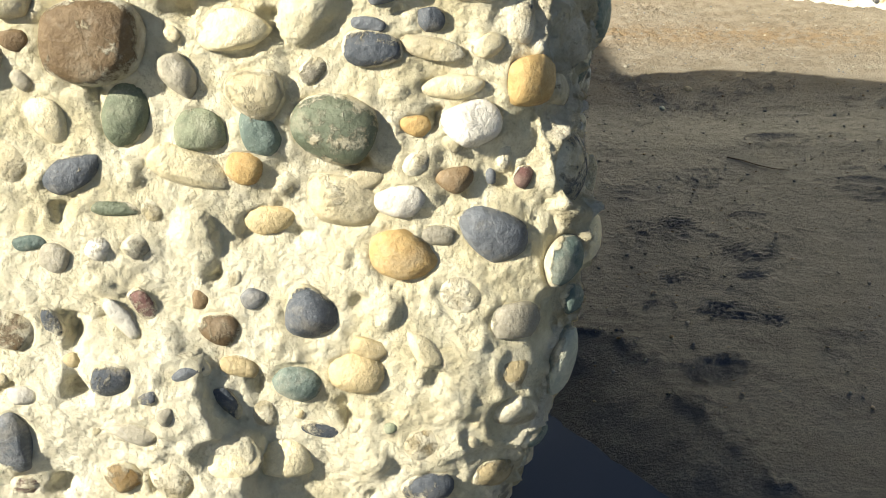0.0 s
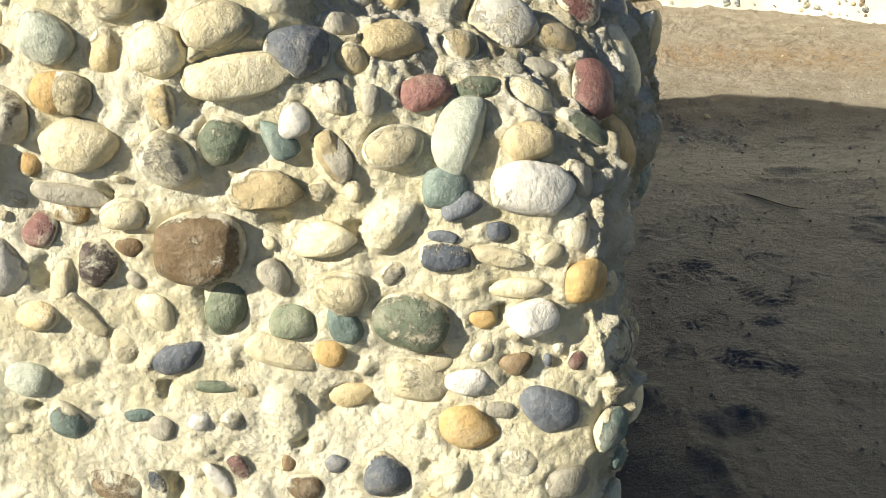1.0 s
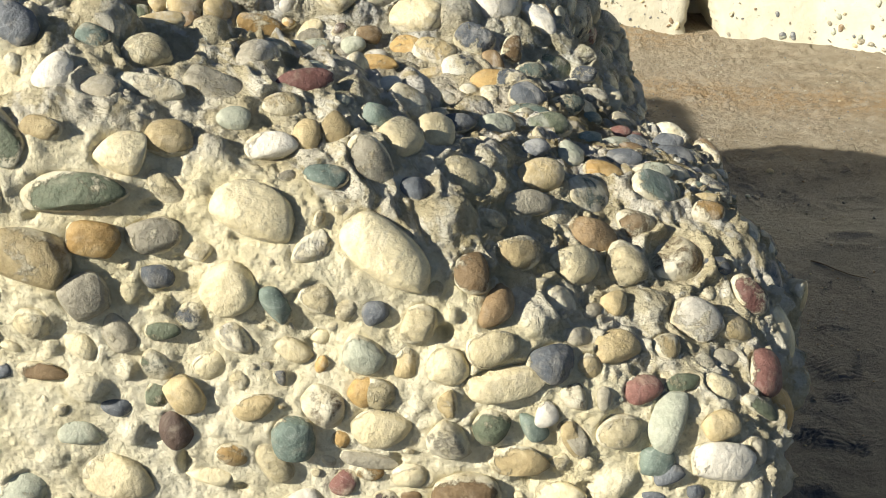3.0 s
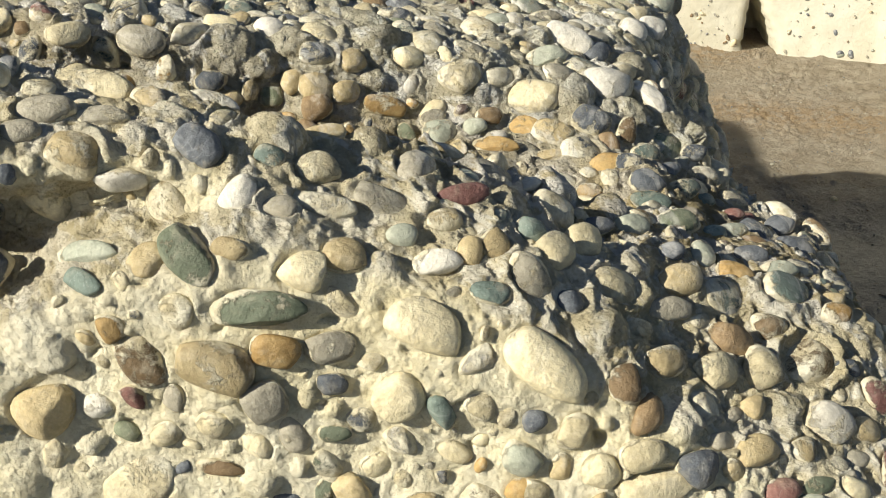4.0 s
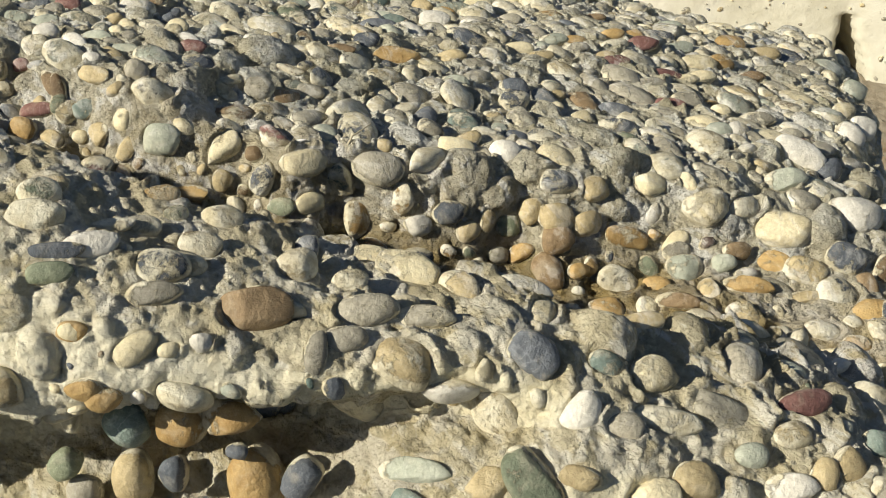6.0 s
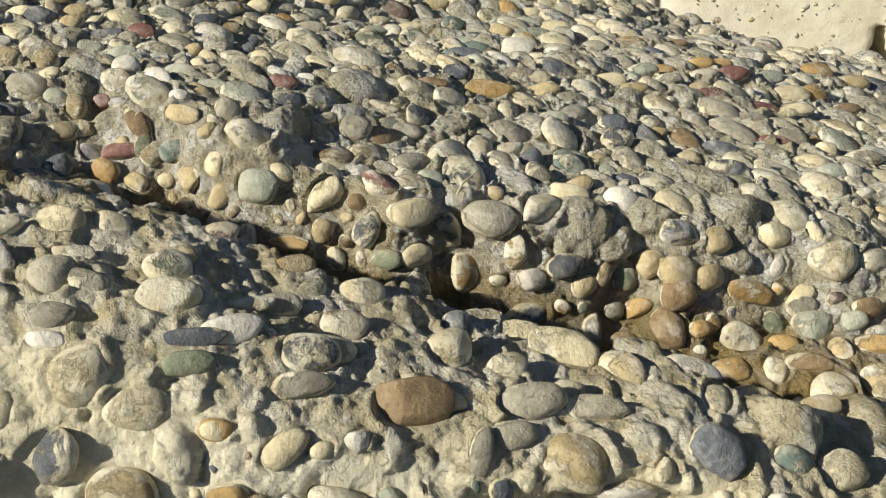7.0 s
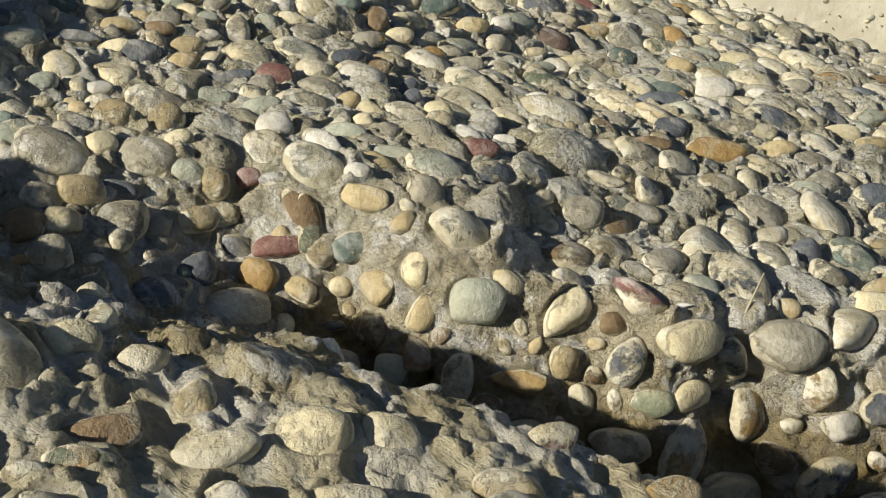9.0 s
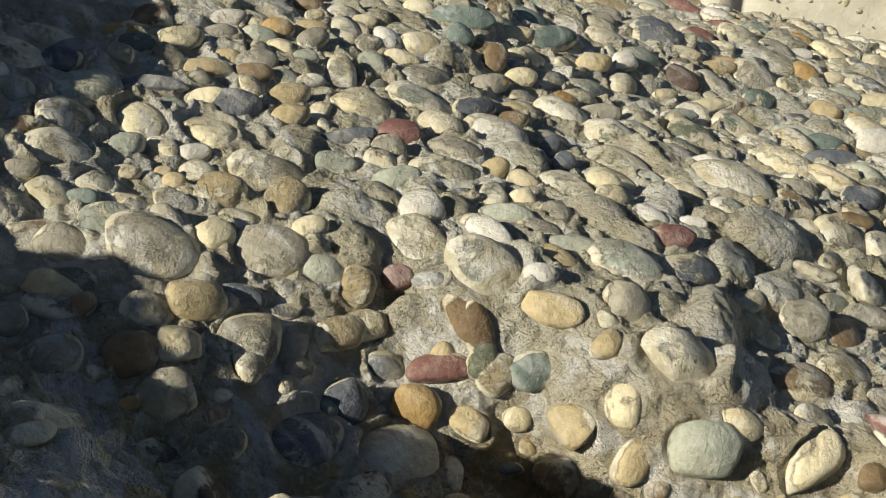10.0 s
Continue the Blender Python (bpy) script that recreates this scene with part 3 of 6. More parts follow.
bed(0.082, 0.594, 0.793, 0.043, 0.035, 60, "red", 3, 0.66, 0.26)
bed(-0.265, 0.503, 0.459, 0.046, 0.032, 80, "slate", 8, 0.36)
bed(-0.825, 0.971, 0.988, 0.050, 0.028, 5, "cream", 15, 0.70)
bed(-0.629, 0.967, 0.944, 0.050, 0.028, -10, "cream", 15, 0.70)
bed(-0.240, 1.562, 0.979, 0.055, 0.023, 0, "brown", 8, 0.74, 0.85)
bed(-0.579, 1.229, 1.053, 0.043, 0.034, 0, "slate", 5, 0.74, 0.85)
bed(0.074, 0.547, 0.486, 0.051, 0.026, 84, "pale", 2, 0.64)
bed(-0.133, 0.946, 0.927, 0.044, 0.033, -30, "slate", 5, 0.66, 0.89)
bed(-0.585, 1.278, 1.041, 0.045, 0.032, -20, "slate", 6, 0.74, 0.87)
bed(-1.049, 0.961, 1.046, 0.049, 0.028, 0, "grey", 9, 0.66, 0.85)
bed(-0.461, 0.527, 0.939, 0.045, 0.031, -10, "ochre", 12, 0.55)
bed(-0.443, 1.217, 1.033, 0.050, 0.026, -10, "slate", 3, 0.74, 0.85)
bed(-0.017, 0.521, 0.571, 0.044, 0.032, -28, "ochre", 5, 0.36)
bed(-0.578, 1.073, 1.049, 0.040, 0.036, 0, "white", 0, 0.74, 0.89)
bed(-0.122, 0.909, 0.927, 0.049, 0.027, -10, "teal", 1, 0.66, 0.89)
bed(-0.589, 0.601, 1.060, 0.049, 0.027, 0, "white", 13, 0.52)
bed(-0.356, 1.771, 0.962, 0.054, 0.022, 0, "pale", 3, 0.74, 0.88)
bed(-0.411, 0.532, 0.937, 0.046, 0.030, 10, "grey", 13, 0.55)
bed(-0.428, 0.639, 1.061, 0.042, 0.034, 10, "cream", 2, 0.50, 0.85)
bed(-0.140, 0.595, 0.893, 0.044, 0.031, 0, "tan", 13, 0.66, 0.75)
bed(-0.520, 1.003, 0.976, 0.039, 0.035, 0, "brown", 3, 0.55)
bed(-0.173, 0.526, 0.662, 0.041, 0.033, 80, "green", 0, 0.36)
bed(-0.057, 0.557, 0.839, 0.044, 0.030, 0, "tan", 2, 0.52)
bed(-0.631, 1.053, 1.057, 0.045, 0.029, -10, "cream", 7, 0.74, 0.89)
bed(-0.766, 1.648, 1.048, 0.051, 0.023, -20, "green", 5, 0.74, 0.88)
bed(-0.132, 0.649, 0.916, 0.051, 0.023, -10, "grey", 9, 0.66, 0.55)
bed(-0.898, 0.608, 1.186, 0.046, 0.028, 0, "green", 4, 0.50, 0.85)
bed(-0.397, 0.569, 1.004, 0.040, 0.033, -10, "tan", 2, 0.55)
bed(-0.382, 0.966, 0.931, 0.052, 0.021, -5, "brown", 8, 0.66, 0.85)
bed(-0.147, 1.648, 0.960, 0.048, 0.025, -10, "grey", 9, 0.74, 0.85)
bed(-1.335, 1.231, 1.200, 0.058, 0.016, -8, "slate", 8, 0.74, 0.85)
bed(-0.105, 0.526, 0.707, 0.046, 0.027, 0, "cream", 8, 0.52)
bed(-0.578, 1.425, 1.066, 0.049, 0.023, 0, "cream", 9, 0.74, 0.85)
bed(-0.340, 1.621, 1.011, 0.048, 0.024, 0, "pale", 9, 0.74, 0.85)
bed(-0.858, 1.737, 1.109, 0.048, 0.024, -40, "red", 8, 0.74, 0.85)
bed(-0.343, 1.460, 1.009, 0.051, 0.021, 0, "cream", 8, 0.74, 0.85)
bed(-0.058, 0.530, 0.770, 0.039, 0.033, 18, "cream", 0, 0.52)
bed(-0.072, 0.518, 0.544, 0.038, 0.034, -60, "slate", 14, 0.36)
bed(-0.446, 1.285, 1.013, 0.048, 0.024, -10, "slate", 0, 0.74, 0.88)
bed(-0.216, 0.676, 0.953, 0.038, 0.034, 0, "cream", 12, 0.66, 0.80)
bed(-0.168, 0.542, 0.841, 0.043, 0.029, 0, "cream", 3, 0.52)
bed(0.073, 0.643, 0.847, 0.043, 0.029, -60, "red", 15, 0.66, 0.55)
bed(-0.812, 0.612, 1.132, 0.043, 0.029, -10, "slate", 3, 0.50, 0.79)
bed(-0.535, 1.489, 1.061, 0.049, 0.023, 0, "pale", 8, 0.74, 0.85)
bed(-0.673, 1.320, 1.082, 0.048, 0.023, 0, "tan", 8, 0.74, 0.85)
bed(-0.108, 1.487, 0.959, 0.041, 0.030, 0, "cream", 0, 0.74, 0.85)
bed(-0.413, 1.079, 1.012, 0.041, 0.030, 0, "cream", 13, 0.55)
bed(-0.714, 0.652, 1.124, 0.037, 0.034, 0, "tan", 14, 0.50, 0.78)
bed(-0.343, 0.522, 0.736, 0.043, 0.028, -58, "cream", 1, 0.36)
bed(-0.680, 1.933, 1.031, 0.053, 0.018, 0, "cream", 4, 0.74, 0.88)
bed(-0.609, 0.625, 1.103, 0.050, 0.021, -10, "grey", 8, 0.50, 0.55)
bed(-0.129, 1.031, 0.905, 0.040, 0.031, 0, "teal", 3, 0.66, 0.85)
bed(-1.184, 1.226, 1.172, 0.056, 0.015, 12, "slate", 9, 0.74, 0.85)
bed(-0.884, 1.570, 1.111, 0.046, 0.024, -40, "dark", 9, 0.74, 0.85)
bed(-0.171, 0.897, 0.914, 0.045, 0.025, 0, "cream", 13, 0.66, 0.85)
bed(-0.444, 1.458, 1.036, 0.048, 0.021, -5, "red", 9, 0.74, 0.85)
bed(-0.990, 1.530, 1.141, 0.043, 0.026, 0, "tan", 5, 0.74, 0.85)
bed(-0.839, 1.546, 1.099, 0.045, 0.024, -5, "brown", 3, 0.74, 0.85)
bed(-0.630, 0.991, 1.013, 0.041, 0.028, 0, "slate", 5, 0.55)
bed(-0.411, 0.522, 0.767, 0.041, 0.028, -75, "dark", 6, 0.36)
bed(-0.199, 0.537, 0.823, 0.036, 0.033, 20, "cream", 6, 0.52)
bed(-0.463, 0.963, 0.934, 0.044, 0.025, 0, "ochre", 6, 0.66, 0.74)
bed(-0.850, 1.645, 1.067, 0.046, 0.023, 0, "tan", 3, 0.74, 0.88)
bed(-0.160, 0.559, 0.867, 0.043, 0.026, 40, "brown", 14, 0.52)
bed(-0.331, 0.582, 0.998, 0.044, 0.025, -5, "white", 8, 0.66, 0.55)
bed(-0.805, 0.582, 1.144, 0.048, 0.021, 0, "grey", 8, 0.50, 0.55)
bed(-0.677, 1.124, 1.071, 0.041, 0.027, 30, "slate", 14, 0.74, 0.85)
bed(-0.905, 1.457, 1.115, 0.048, 0.020, 0, "pale", 8, 0.74, 0.85)
bed(0.028, 0.975, 0.863, 0.040, 0.029, 0, "slate", 5, 0.66, 0.85)
bed(-0.858, 0.599, 1.172, 0.047, 0.021, 5, "white", 12, 0.50, 0.55)
bed(-0.371, 1.345, 1.016, 0.049, 0.019, -10, "red", 9, 0.74, 0.85)
bed(-0.259, 0.526, 0.743, 0.052, 0.016, -10, "grey", 7, 0.52)
bed(-0.092, 0.527, 0.676, 0.036, 0.032, 0, "cream", 15, 0.52)
bed(-0.182, 0.570, 0.882, 0.036, 0.032, 80, "brown", 2, 0.52)
bed(-0.143, 0.991, 0.930, 0.040, 0.028, -20, "slate", 3, 0.66, 0.84)
bed(-1.341, 1.323, 1.189, 0.043, 0.025, 0, "cream", 14, 0.74, 0.89)
bed(-0.977, 1.689, 1.092, 0.045, 0.023, 0, "grey", 2, 0.74, 0.88)
bed(-0.985, 0.613, 1.162, 0.036, 0.032, 0, "grey", 14, 0.50, 0.80)
bed(-1.368, 1.350, 1.215, 0.038, 0.030, 0, "brown", 2, 0.74, 0.85)
bed(-1.242, 1.003, 1.154, 0.037, 0.030, -10, "tan", 7, 0.66, 0.55)
bed(-0.393, 1.409, 1.020, 0.047, 0.020, -10, "grey", 9, 0.74, 0.85)
bed(-1.153, 1.418, 1.184, 0.041, 0.026, 0, "cream", 13, 0.74, 0.85)
bed(-0.195, 0.535, 0.827, 0.035, 0.032, 0, "cream", 2, 0.52)
bed(-0.028, 0.667, 0.897, 0.039, 0.028, -30, "brown", 14, 0.66, 0.88)
bed(-0.402, 0.526, 0.800, 0.037, 0.030, -60, "tan", 12, 0.52)
bed(-0.497, 0.604, 1.037, 0.040, 0.027, 40, "white", 14, 0.50, 0.66)
bed(-0.772, 1.464, 1.059, 0.044, 0.023, -8, "teal", 5, 0.74, 0.89)
bed(-0.917, 0.638, 1.168, 0.036, 0.031, 20, "green", 13, 0.50, 0.80)
bed(-1.276, 1.238, 1.175, 0.041, 0.026, -5, "slate", 4, 0.74, 0.88)
bed(-0.871, 1.094, 1.116, 0.037, 0.030, 0, "grey", 4, 0.74, 0.85)
bed(-0.471, 1.014, 0.997, 0.039, 0.028, 0, "tan", 12, 0.52)
bed(-0.665, 1.511, 1.043, 0.047, 0.020, 0, "grey", 5, 0.74, 0.89)
bed(-1.204, 1.103, 1.176, 0.035, 0.032, 70, "tan", 1, 0.74, 0.85)
bed(-0.051, 1.058, 0.872, 0.043, 0.024, -10, "grey", 2, 0.74, 0.55)
bed(-1.035, 1.038, 1.146, 0.041, 0.026, 0, "tan", 7, 0.55)
bed(-0.981, 1.410, 1.135, 0.047, 0.020, 0, "grey", 9, 0.74, 0.85)
bed(-1.017, 1.001, 1.097, 0.038, 0.029, -5, "tan", 10, 0.55)
bed(-0.476, 1.051, 1.015, 0.034, 0.033, 0, "tan", 2, 0.55)
bed(-1.002, 0.678, 1.198, 0.038, 0.029, 10, "cream", 4, 0.50, 0.85)
bed(-0.320, 1.272, 1.011, 0.040, 0.026, 0, "pale", 2, 0.74, 0.85)
bed(-0.219, 1.325, 0.988, 0.044, 0.022, -10, "grey", 8, 0.74, 0.85)
bed(-0.506, 1.470, 1.054, 0.044, 0.022, 0, "grey", 8, 0.74, 0.85)
bed(-0.250, 0.524, 0.694, 0.036, 0.030, 80, "dark", 15, 0.36)
bed(-0.051, 0.515, 0.501, 0.036, 0.030, 0, "tan", 1, 0.36)
bed(-1.091, 1.589, 1.128, 0.030, 0.036, 0, "brown", 1, 0.74, 0.87)
bed(-0.793, 1.499, 1.056, 0.051, 0.015, -15, "pale", 8, 0.74, 0.89)
bed(-0.549, 1.014, 1.012, 0.033, 0.033, 0, "tan", 14, 0.52)
bed(-0.561, 0.545, 1.011, 0.036, 0.029, 50, "tan", 13, 0.50, 0.55)
bed(-0.159, 0.767, 0.942, 0.040, 0.026, 0, "pale", 13, 0.66, 0.85)
bed(-0.915, 0.948, 1.044, 0.046, 0.020, -5, "ochre", 10, 0.55)
bed(-0.016, 0.773, 0.902, 0.043, 0.022, -12, "pale", 8, 0.66, 0.85)
bed(-0.162, 0.530, 0.773, 0.033, 0.032, 0, "green", 5, 0.52)
bed(0.026, 0.523, 0.655, 0.036, 0.029, 10, "white", 13, 0.52)
bed(-0.096, 0.508, 0.441, 0.035, 0.030, 0, "cream", 2, 0.36)
bed(-0.678, 2.045, 1.016, 0.049, 0.016, 0, "cream", 3, 0.74, 0.88)
bed(-0.434, 0.714, 1.062, 0.045, 0.020, 0, "tan", 9, 0.50, 0.85)
bed(-0.774, 1.304, 1.110, 0.040, 0.025, 0, "slate", 4, 0.74, 0.85)
bed(-0.703, 1.370, 1.088, 0.045, 0.020, 0, "grey", 9, 0.74, 0.85)
bed(-0.095, 0.754, 0.922, 0.037, 0.028, 50, "pale", 14, 0.66, 0.85)
bed(-0.152, 1.055, 0.928, 0.038, 0.026, 60, "brown", 3, 0.74, 0.55)
bed(-0.194, 0.732, 0.956, 0.043, 0.021, -10, "slate", 8, 0.66, 0.85)
bed(-1.253, 1.104, 1.180, 0.036, 0.028, 0, "tan", 4, 0.74, 0.85)
bed(-0.587, 0.684, 1.104, 0.038, 0.026, -50, "tan", 8, 0.50, 0.85)
bed(0.078, 0.537, 0.566, 0.035, 0.029, 70, "teal", 6, 0.66, 0.04)
bed(-0.215, 0.547, 0.863, 0.036, 0.028, 60, "cream", 13, 0.52)
bed(-0.176, 0.867, 0.935, 0.042, 0.022, -8, "cream", 2, 0.66, 0.88)
bed(-1.100, 0.986, 1.131, 0.044, 0.020, 12, "red", 2, 0.52)
bed(-0.722, 1.836, 1.045, 0.038, 0.026, -20, "ochre", 2, 0.74, 0.89)
bed(-0.803, 1.692, 1.057, 0.043, 0.021, 0, "slate", 4, 0.74, 0.88)
bed(-1.311, 1.276, 1.184, 0.044, 0.020, 0, "tan", 11, 0.74, 0.88)
bed(-1.096, 1.390, 1.138, 0.041, 0.023, 0, "grey", 14, 0.74, 0.87)
bed(-0.539, 0.709, 1.086, 0.048, 0.016, -40, "white", 8, 0.50, 0.86)
bed(-0.668, 1.096, 1.063, 0.029, 0.035, 60, "grey", 14, 0.74, 0.88)
bed(-0.736, 1.691, 1.086, 0.038, 0.026, -40, "ochre", 1, 0.74, 0.85)
bed(-0.383, 1.047, 0.956, 0.038, 0.025, 55, "cream", 13, 0.55)
bed(-1.235, 0.925, 1.144, 0.034, 0.029, 35, "cream", 12, 0.66, 0.85)
bed(-0.065, 0.736, 0.913, 0.040, 0.023, -30, "ochre", 3, 0.66, 0.85)
bed(-1.154, 0.979, 1.108, 0.033, 0.030, 40, "slate", 5, 0.66, 0.85)
bed(-0.386, 1.020, 0.969, 0.033, 0.030, 30, "grey", 0, 0.70)
bed(-0.686, 1.371, 1.059, 0.041, 0.022, 0, "cream", 1, 0.74, 0.88)
bed(-1.292, 1.481, 1.172, 0.030, 0.033, 0, "tan", 1, 0.74, 0.89)
bed(-0.804, 1.873, 1.052, 0.044, 0.019, -10, "red", 1, 0.74, 0.89)
bed(-0.708, 1.650, 1.037, 0.044, 0.019, -15, "pale", 1, 0.74, 0.89)
bed(-0.292, 1.280, 1.005, 0.032, 0.031, 0, "white", 0, 0.74, 0.85)
bed(-1.036, 0.646, 1.201, 0.043, 0.020, 15, "grey", 3, 0.50, 0.85)
bed(-1.262, 0.953, 1.154, 0.034, 0.029, 0, "brown", 5, 0.66, 0.85)
bed(-0.778, 0.962, 1.039, 0.039, 0.024, 0, "cream", 9, 0.55)
bed(-0.654, 1.246, 1.073, 0.042, 0.021, -10, "pale", 8, 0.74, 0.85)
bed(-0.811, 1.577, 1.094, 0.037, 0.025, -10, "teal", 12, 0.74, 0.85)
bed(0.028, 0.534, 0.775, 0.037, 0.025, 0, "tan", 9, 0.52)
bed(-1.073, 1.000, 1.154, 0.041, 0.021, -75, "brown", 0, 0.52)
bed(-1.245, 1.267, 1.170, 0.038, 0.024, 10, "tan", 5, 0.74, 0.88)
bed(-1.402, 1.463, 1.183, 0.035, 0.027, 0, "tan", 6, 0.74, 0.89)
bed(-1.328, 0.977, 1.128, 0.036, 0.026, 20, "tan", 13, 0.70)
bed(-1.095, 1.321, 1.141, 0.038, 0.024, 0, "slate", 3, 0.74, 0.88)
bed(-1.298, 1.236, 1.193, 0.042, 0.020, 0, "cream", 8, 0.74, 0.85)
bed(-1.117, 1.461, 1.177, 0.032, 0.030, 50, "teal", 14, 0.74, 0.85)
bed(-0.722, 1.772, 1.082, 0.044, 0.018, 0, "white", 9, 0.74, 0.85)
bed(-1.080, 1.094, 1.167, 0.042, 0.020, -45, "white", 8, 0.74, 0.85)
bed(-1.272, 1.314, 1.198, 0.038, 0.024, 0, "grey", 1, 0.74, 0.85)
bed(-0.792, 0.606, 1.156, 0.040, 0.021, -25, "cream", 14, 0.50, 0.55)
bed(-1.308, 1.048, 1.184, 0.036, 0.025, 5, "pale", 3, 0.74, 0.85)
bed(-1.120, 1.111, 1.169, 0.033, 0.028, 10, "white", 2, 0.74, 0.85)
bed(-0.779, 0.688, 1.157, 0.036, 0.025, 0, "tan", 13, 0.50, 0.85)
bed(-1.297, 0.927, 1.166, 0.036, 0.025, 20, "grey", 13, 0.66, 0.85)
bed(-1.082, 1.446, 1.167, 0.035, 0.027, 70, "brown", 7, 0.74, 0.85)
bed(-0.202, 0.520, 0.633, 0.040, 0.021, 20, "slate", 5, 0.36)
bed(0.053, 0.532, 0.677, 0.031, 0.030, 0, "ochre", 12, 0.52)
bed(-0.323, 0.538, 0.882, 0.039, 0.022, -65, "teal", 11, 0.52)
bed(-0.829, 0.985, 1.044, 0.034, 0.027, 80, "slate", 4, 0.70)
bed(-0.892, 1.649, 1.077, 0.042, 0.019, -15, "cream", 4, 0.74, 0.88)
bed(-0.797, 1.242, 1.109, 0.044, 0.017, -15, "brown", 10, 0.74, 0.86)
bed(-0.040, 0.799, 0.907, 0.041, 0.020, -10, "slate", 9, 0.66, 0.85)
bed(-1.090, 0.651, 1.209, 0.040, 0.021, 10, "brown", 7, 0.50, 0.85)
bed(-0.553, 1.416, 1.059, 0.041, 0.020, 0, "tan", 3, 0.74, 0.85)
bed(-0.516, 0.514, 0.825, 0.044, 0.017, -10, "brown", 8, 0.55)
bed(-0.787, 0.644, 1.158, 0.038, 0.022, -10, "brown", 12, 0.50, 0.85)
bed(-0.869, 1.534, 1.106, 0.042, 0.018, 0, "cream", 3, 0.74, 0.85)
bed(-0.773, 1.022, 1.090, 0.033, 0.027, -25, "pale", 3, 0.66, 0.85)
bed(-0.135, 0.525, 0.652, 0.032, 0.028, 0, "green", 2, 0.36)
bed(-0.091, 0.513, 0.493, 0.032, 0.028, 0, "teal", 0, 0.36)
bed(-0.348, 0.526, 0.790, 0.038, 0.022, 14, "tan", 5, 0.52)
bed(-0.392, 0.519, 0.722, 0.041, 0.019, -8, "cream", 10, 0.36)
bed(-0.489, 0.516, 0.768, 0.037, 0.023, 0, "pale", 2, 0.36)
bed(-1.148, 1.247, 1.154, 0.037, 0.023, -10, "red", 2, 0.74, 0.89)
bed(-0.851, 1.981, 1.047, 0.036, 0.024, 0, "brown", 15, 0.74, 0.89)
bed(-0.889, 0.600, 1.144, 0.046, 0.014, 0, "slate", 12, 0.50, 0.78)
bed(-1.007, 0.967, 1.040, 0.034, 0.026, 20, "pale", 12, 0.55)
bed(-1.086, 1.031, 1.141, 0.039, 0.020, -65, "brown", 8, 0.55)
bed(-0.599, 1.568, 1.068, 0.038, 0.021, 0, "grey", 1, 0.74, 0.85)
bed(-1.109, 0.995, 1.095, 0.034, 0.026, -20, "ochre", 9, 0.66, 0.55)
bed(-0.043, 0.915, 0.871, 0.039, 0.021, 0, "pale", 3, 0.66, 0.85)
bed(-0.616, 0.534, 0.997, 0.041, 0.018, -15, "teal", 12, 0.55)
bed(-0.556, 1.004, 0.960, 0.037, 0.022, 25, "ochre", 8, 0.55)
bed(-0.987, 1.043, 1.145, 0.031, 0.028, -20, "grey", 13, 0.74, 0.85)
bed(0.045, 0.522, 0.530, 0.033, 0.026, 0, "grey", 12, 0.36)
bed(-0.428, 1.604, 0.997, 0.040, 0.019, 0, "ochre", 6, 0.74, 0.87)
bed(-1.101, 1.462, 1.139, 0.043, 0.016, -5, "brown", 5, 0.74, 0.87)
bed(-0.670, 0.990, 0.999, 0.033, 0.026, 0, "white", 13, 0.70)
bed(-0.304, 1.372, 0.977, 0.033, 0.026, 0, "cream", 0, 0.74, 0.87)
bed(-0.454, 1.580, 1.005, 0.040, 0.019, 0, "ochre", 1, 0.74, 0.87)
bed(-1.399, 1.234, 1.215, 0.034, 0.025, 0, "slate", 5, 0.74, 0.85)
bed(-1.148, 1.030, 1.135, 0.038, 0.021, 5, "tan", 9, 0.55)
bed(-1.043, 1.021, 1.112, 0.031, 0.028, 30, "teal", 7, 0.55)
bed(-1.059, 1.122, 1.164, 0.041, 0.017, -10, "pale", 8, 0.74, 0.85)
bed(-0.044, 0.537, 0.802, 0.034, 0.024, 0, "red", 3, 0.52)
bed(-0.257, 0.521, 0.656, 0.041, 0.017, -50, "cream", 7, 0.36)
bed(-0.278, 0.521, 0.683, 0.039, 0.019, 78, "cream", 11, 0.36)
bed(-0.303, 0.515, 0.612, 0.032, 0.026, 0, "pale", 4, 0.36)
bed(-0.014, 0.510, 0.418, 0.036, 0.022, 4, "slate", 1, 0.36)
bed(-1.252, 0.963, 1.127, 0.030, 0.028, 0, "cream", 13, 0.70)
bed(-0.512, 1.524, 1.020, 0.038, 0.020, -4, "ochre", 0, 0.74, 0.88)
bed(-0.743, 1.578, 1.044, 0.036, 0.022, -20, "tan", 4, 0.74, 0.89)
bed(-0.675, 0.609, 1.089, 0.036, 0.022, 0, "grey", 3, 0.50, 0.78)
bed(-0.064, 1.079, 0.893, 0.036, 0.022, 0, "slate", 4, 0.74, 0.55)
bed(-1.146, 1.159, 1.169, 0.038, 0.020, 20, "pale", 13, 0.74, 0.85)
bed(-0.313, 1.043, 0.954, 0.035, 0.023, 0, "brown", 12, 0.74, 0.55)
bed(-0.807, 1.120, 1.106, 0.038, 0.019, -15, "grey", 9, 0.74, 0.85)
bed(0.071, 0.564, 0.772, 0.042, 0.015, -52, "green", 8, 0.66, 0.21)
bed(-0.093, 0.526, 0.647, 0.033, 0.024, -60, "teal", 15, 0.36)
bed(-0.162, 1.017, 0.944, 0.033, 0.024, -60, "brown", 4, 0.66, 0.80)
bed(-1.287, 1.373, 1.180, 0.034, 0.023, -10, "pale", 0, 0.74, 0.89)
bed(-1.168, 1.525, 1.151, 0.034, 0.023, -10, "cream", 1, 0.74, 0.88)
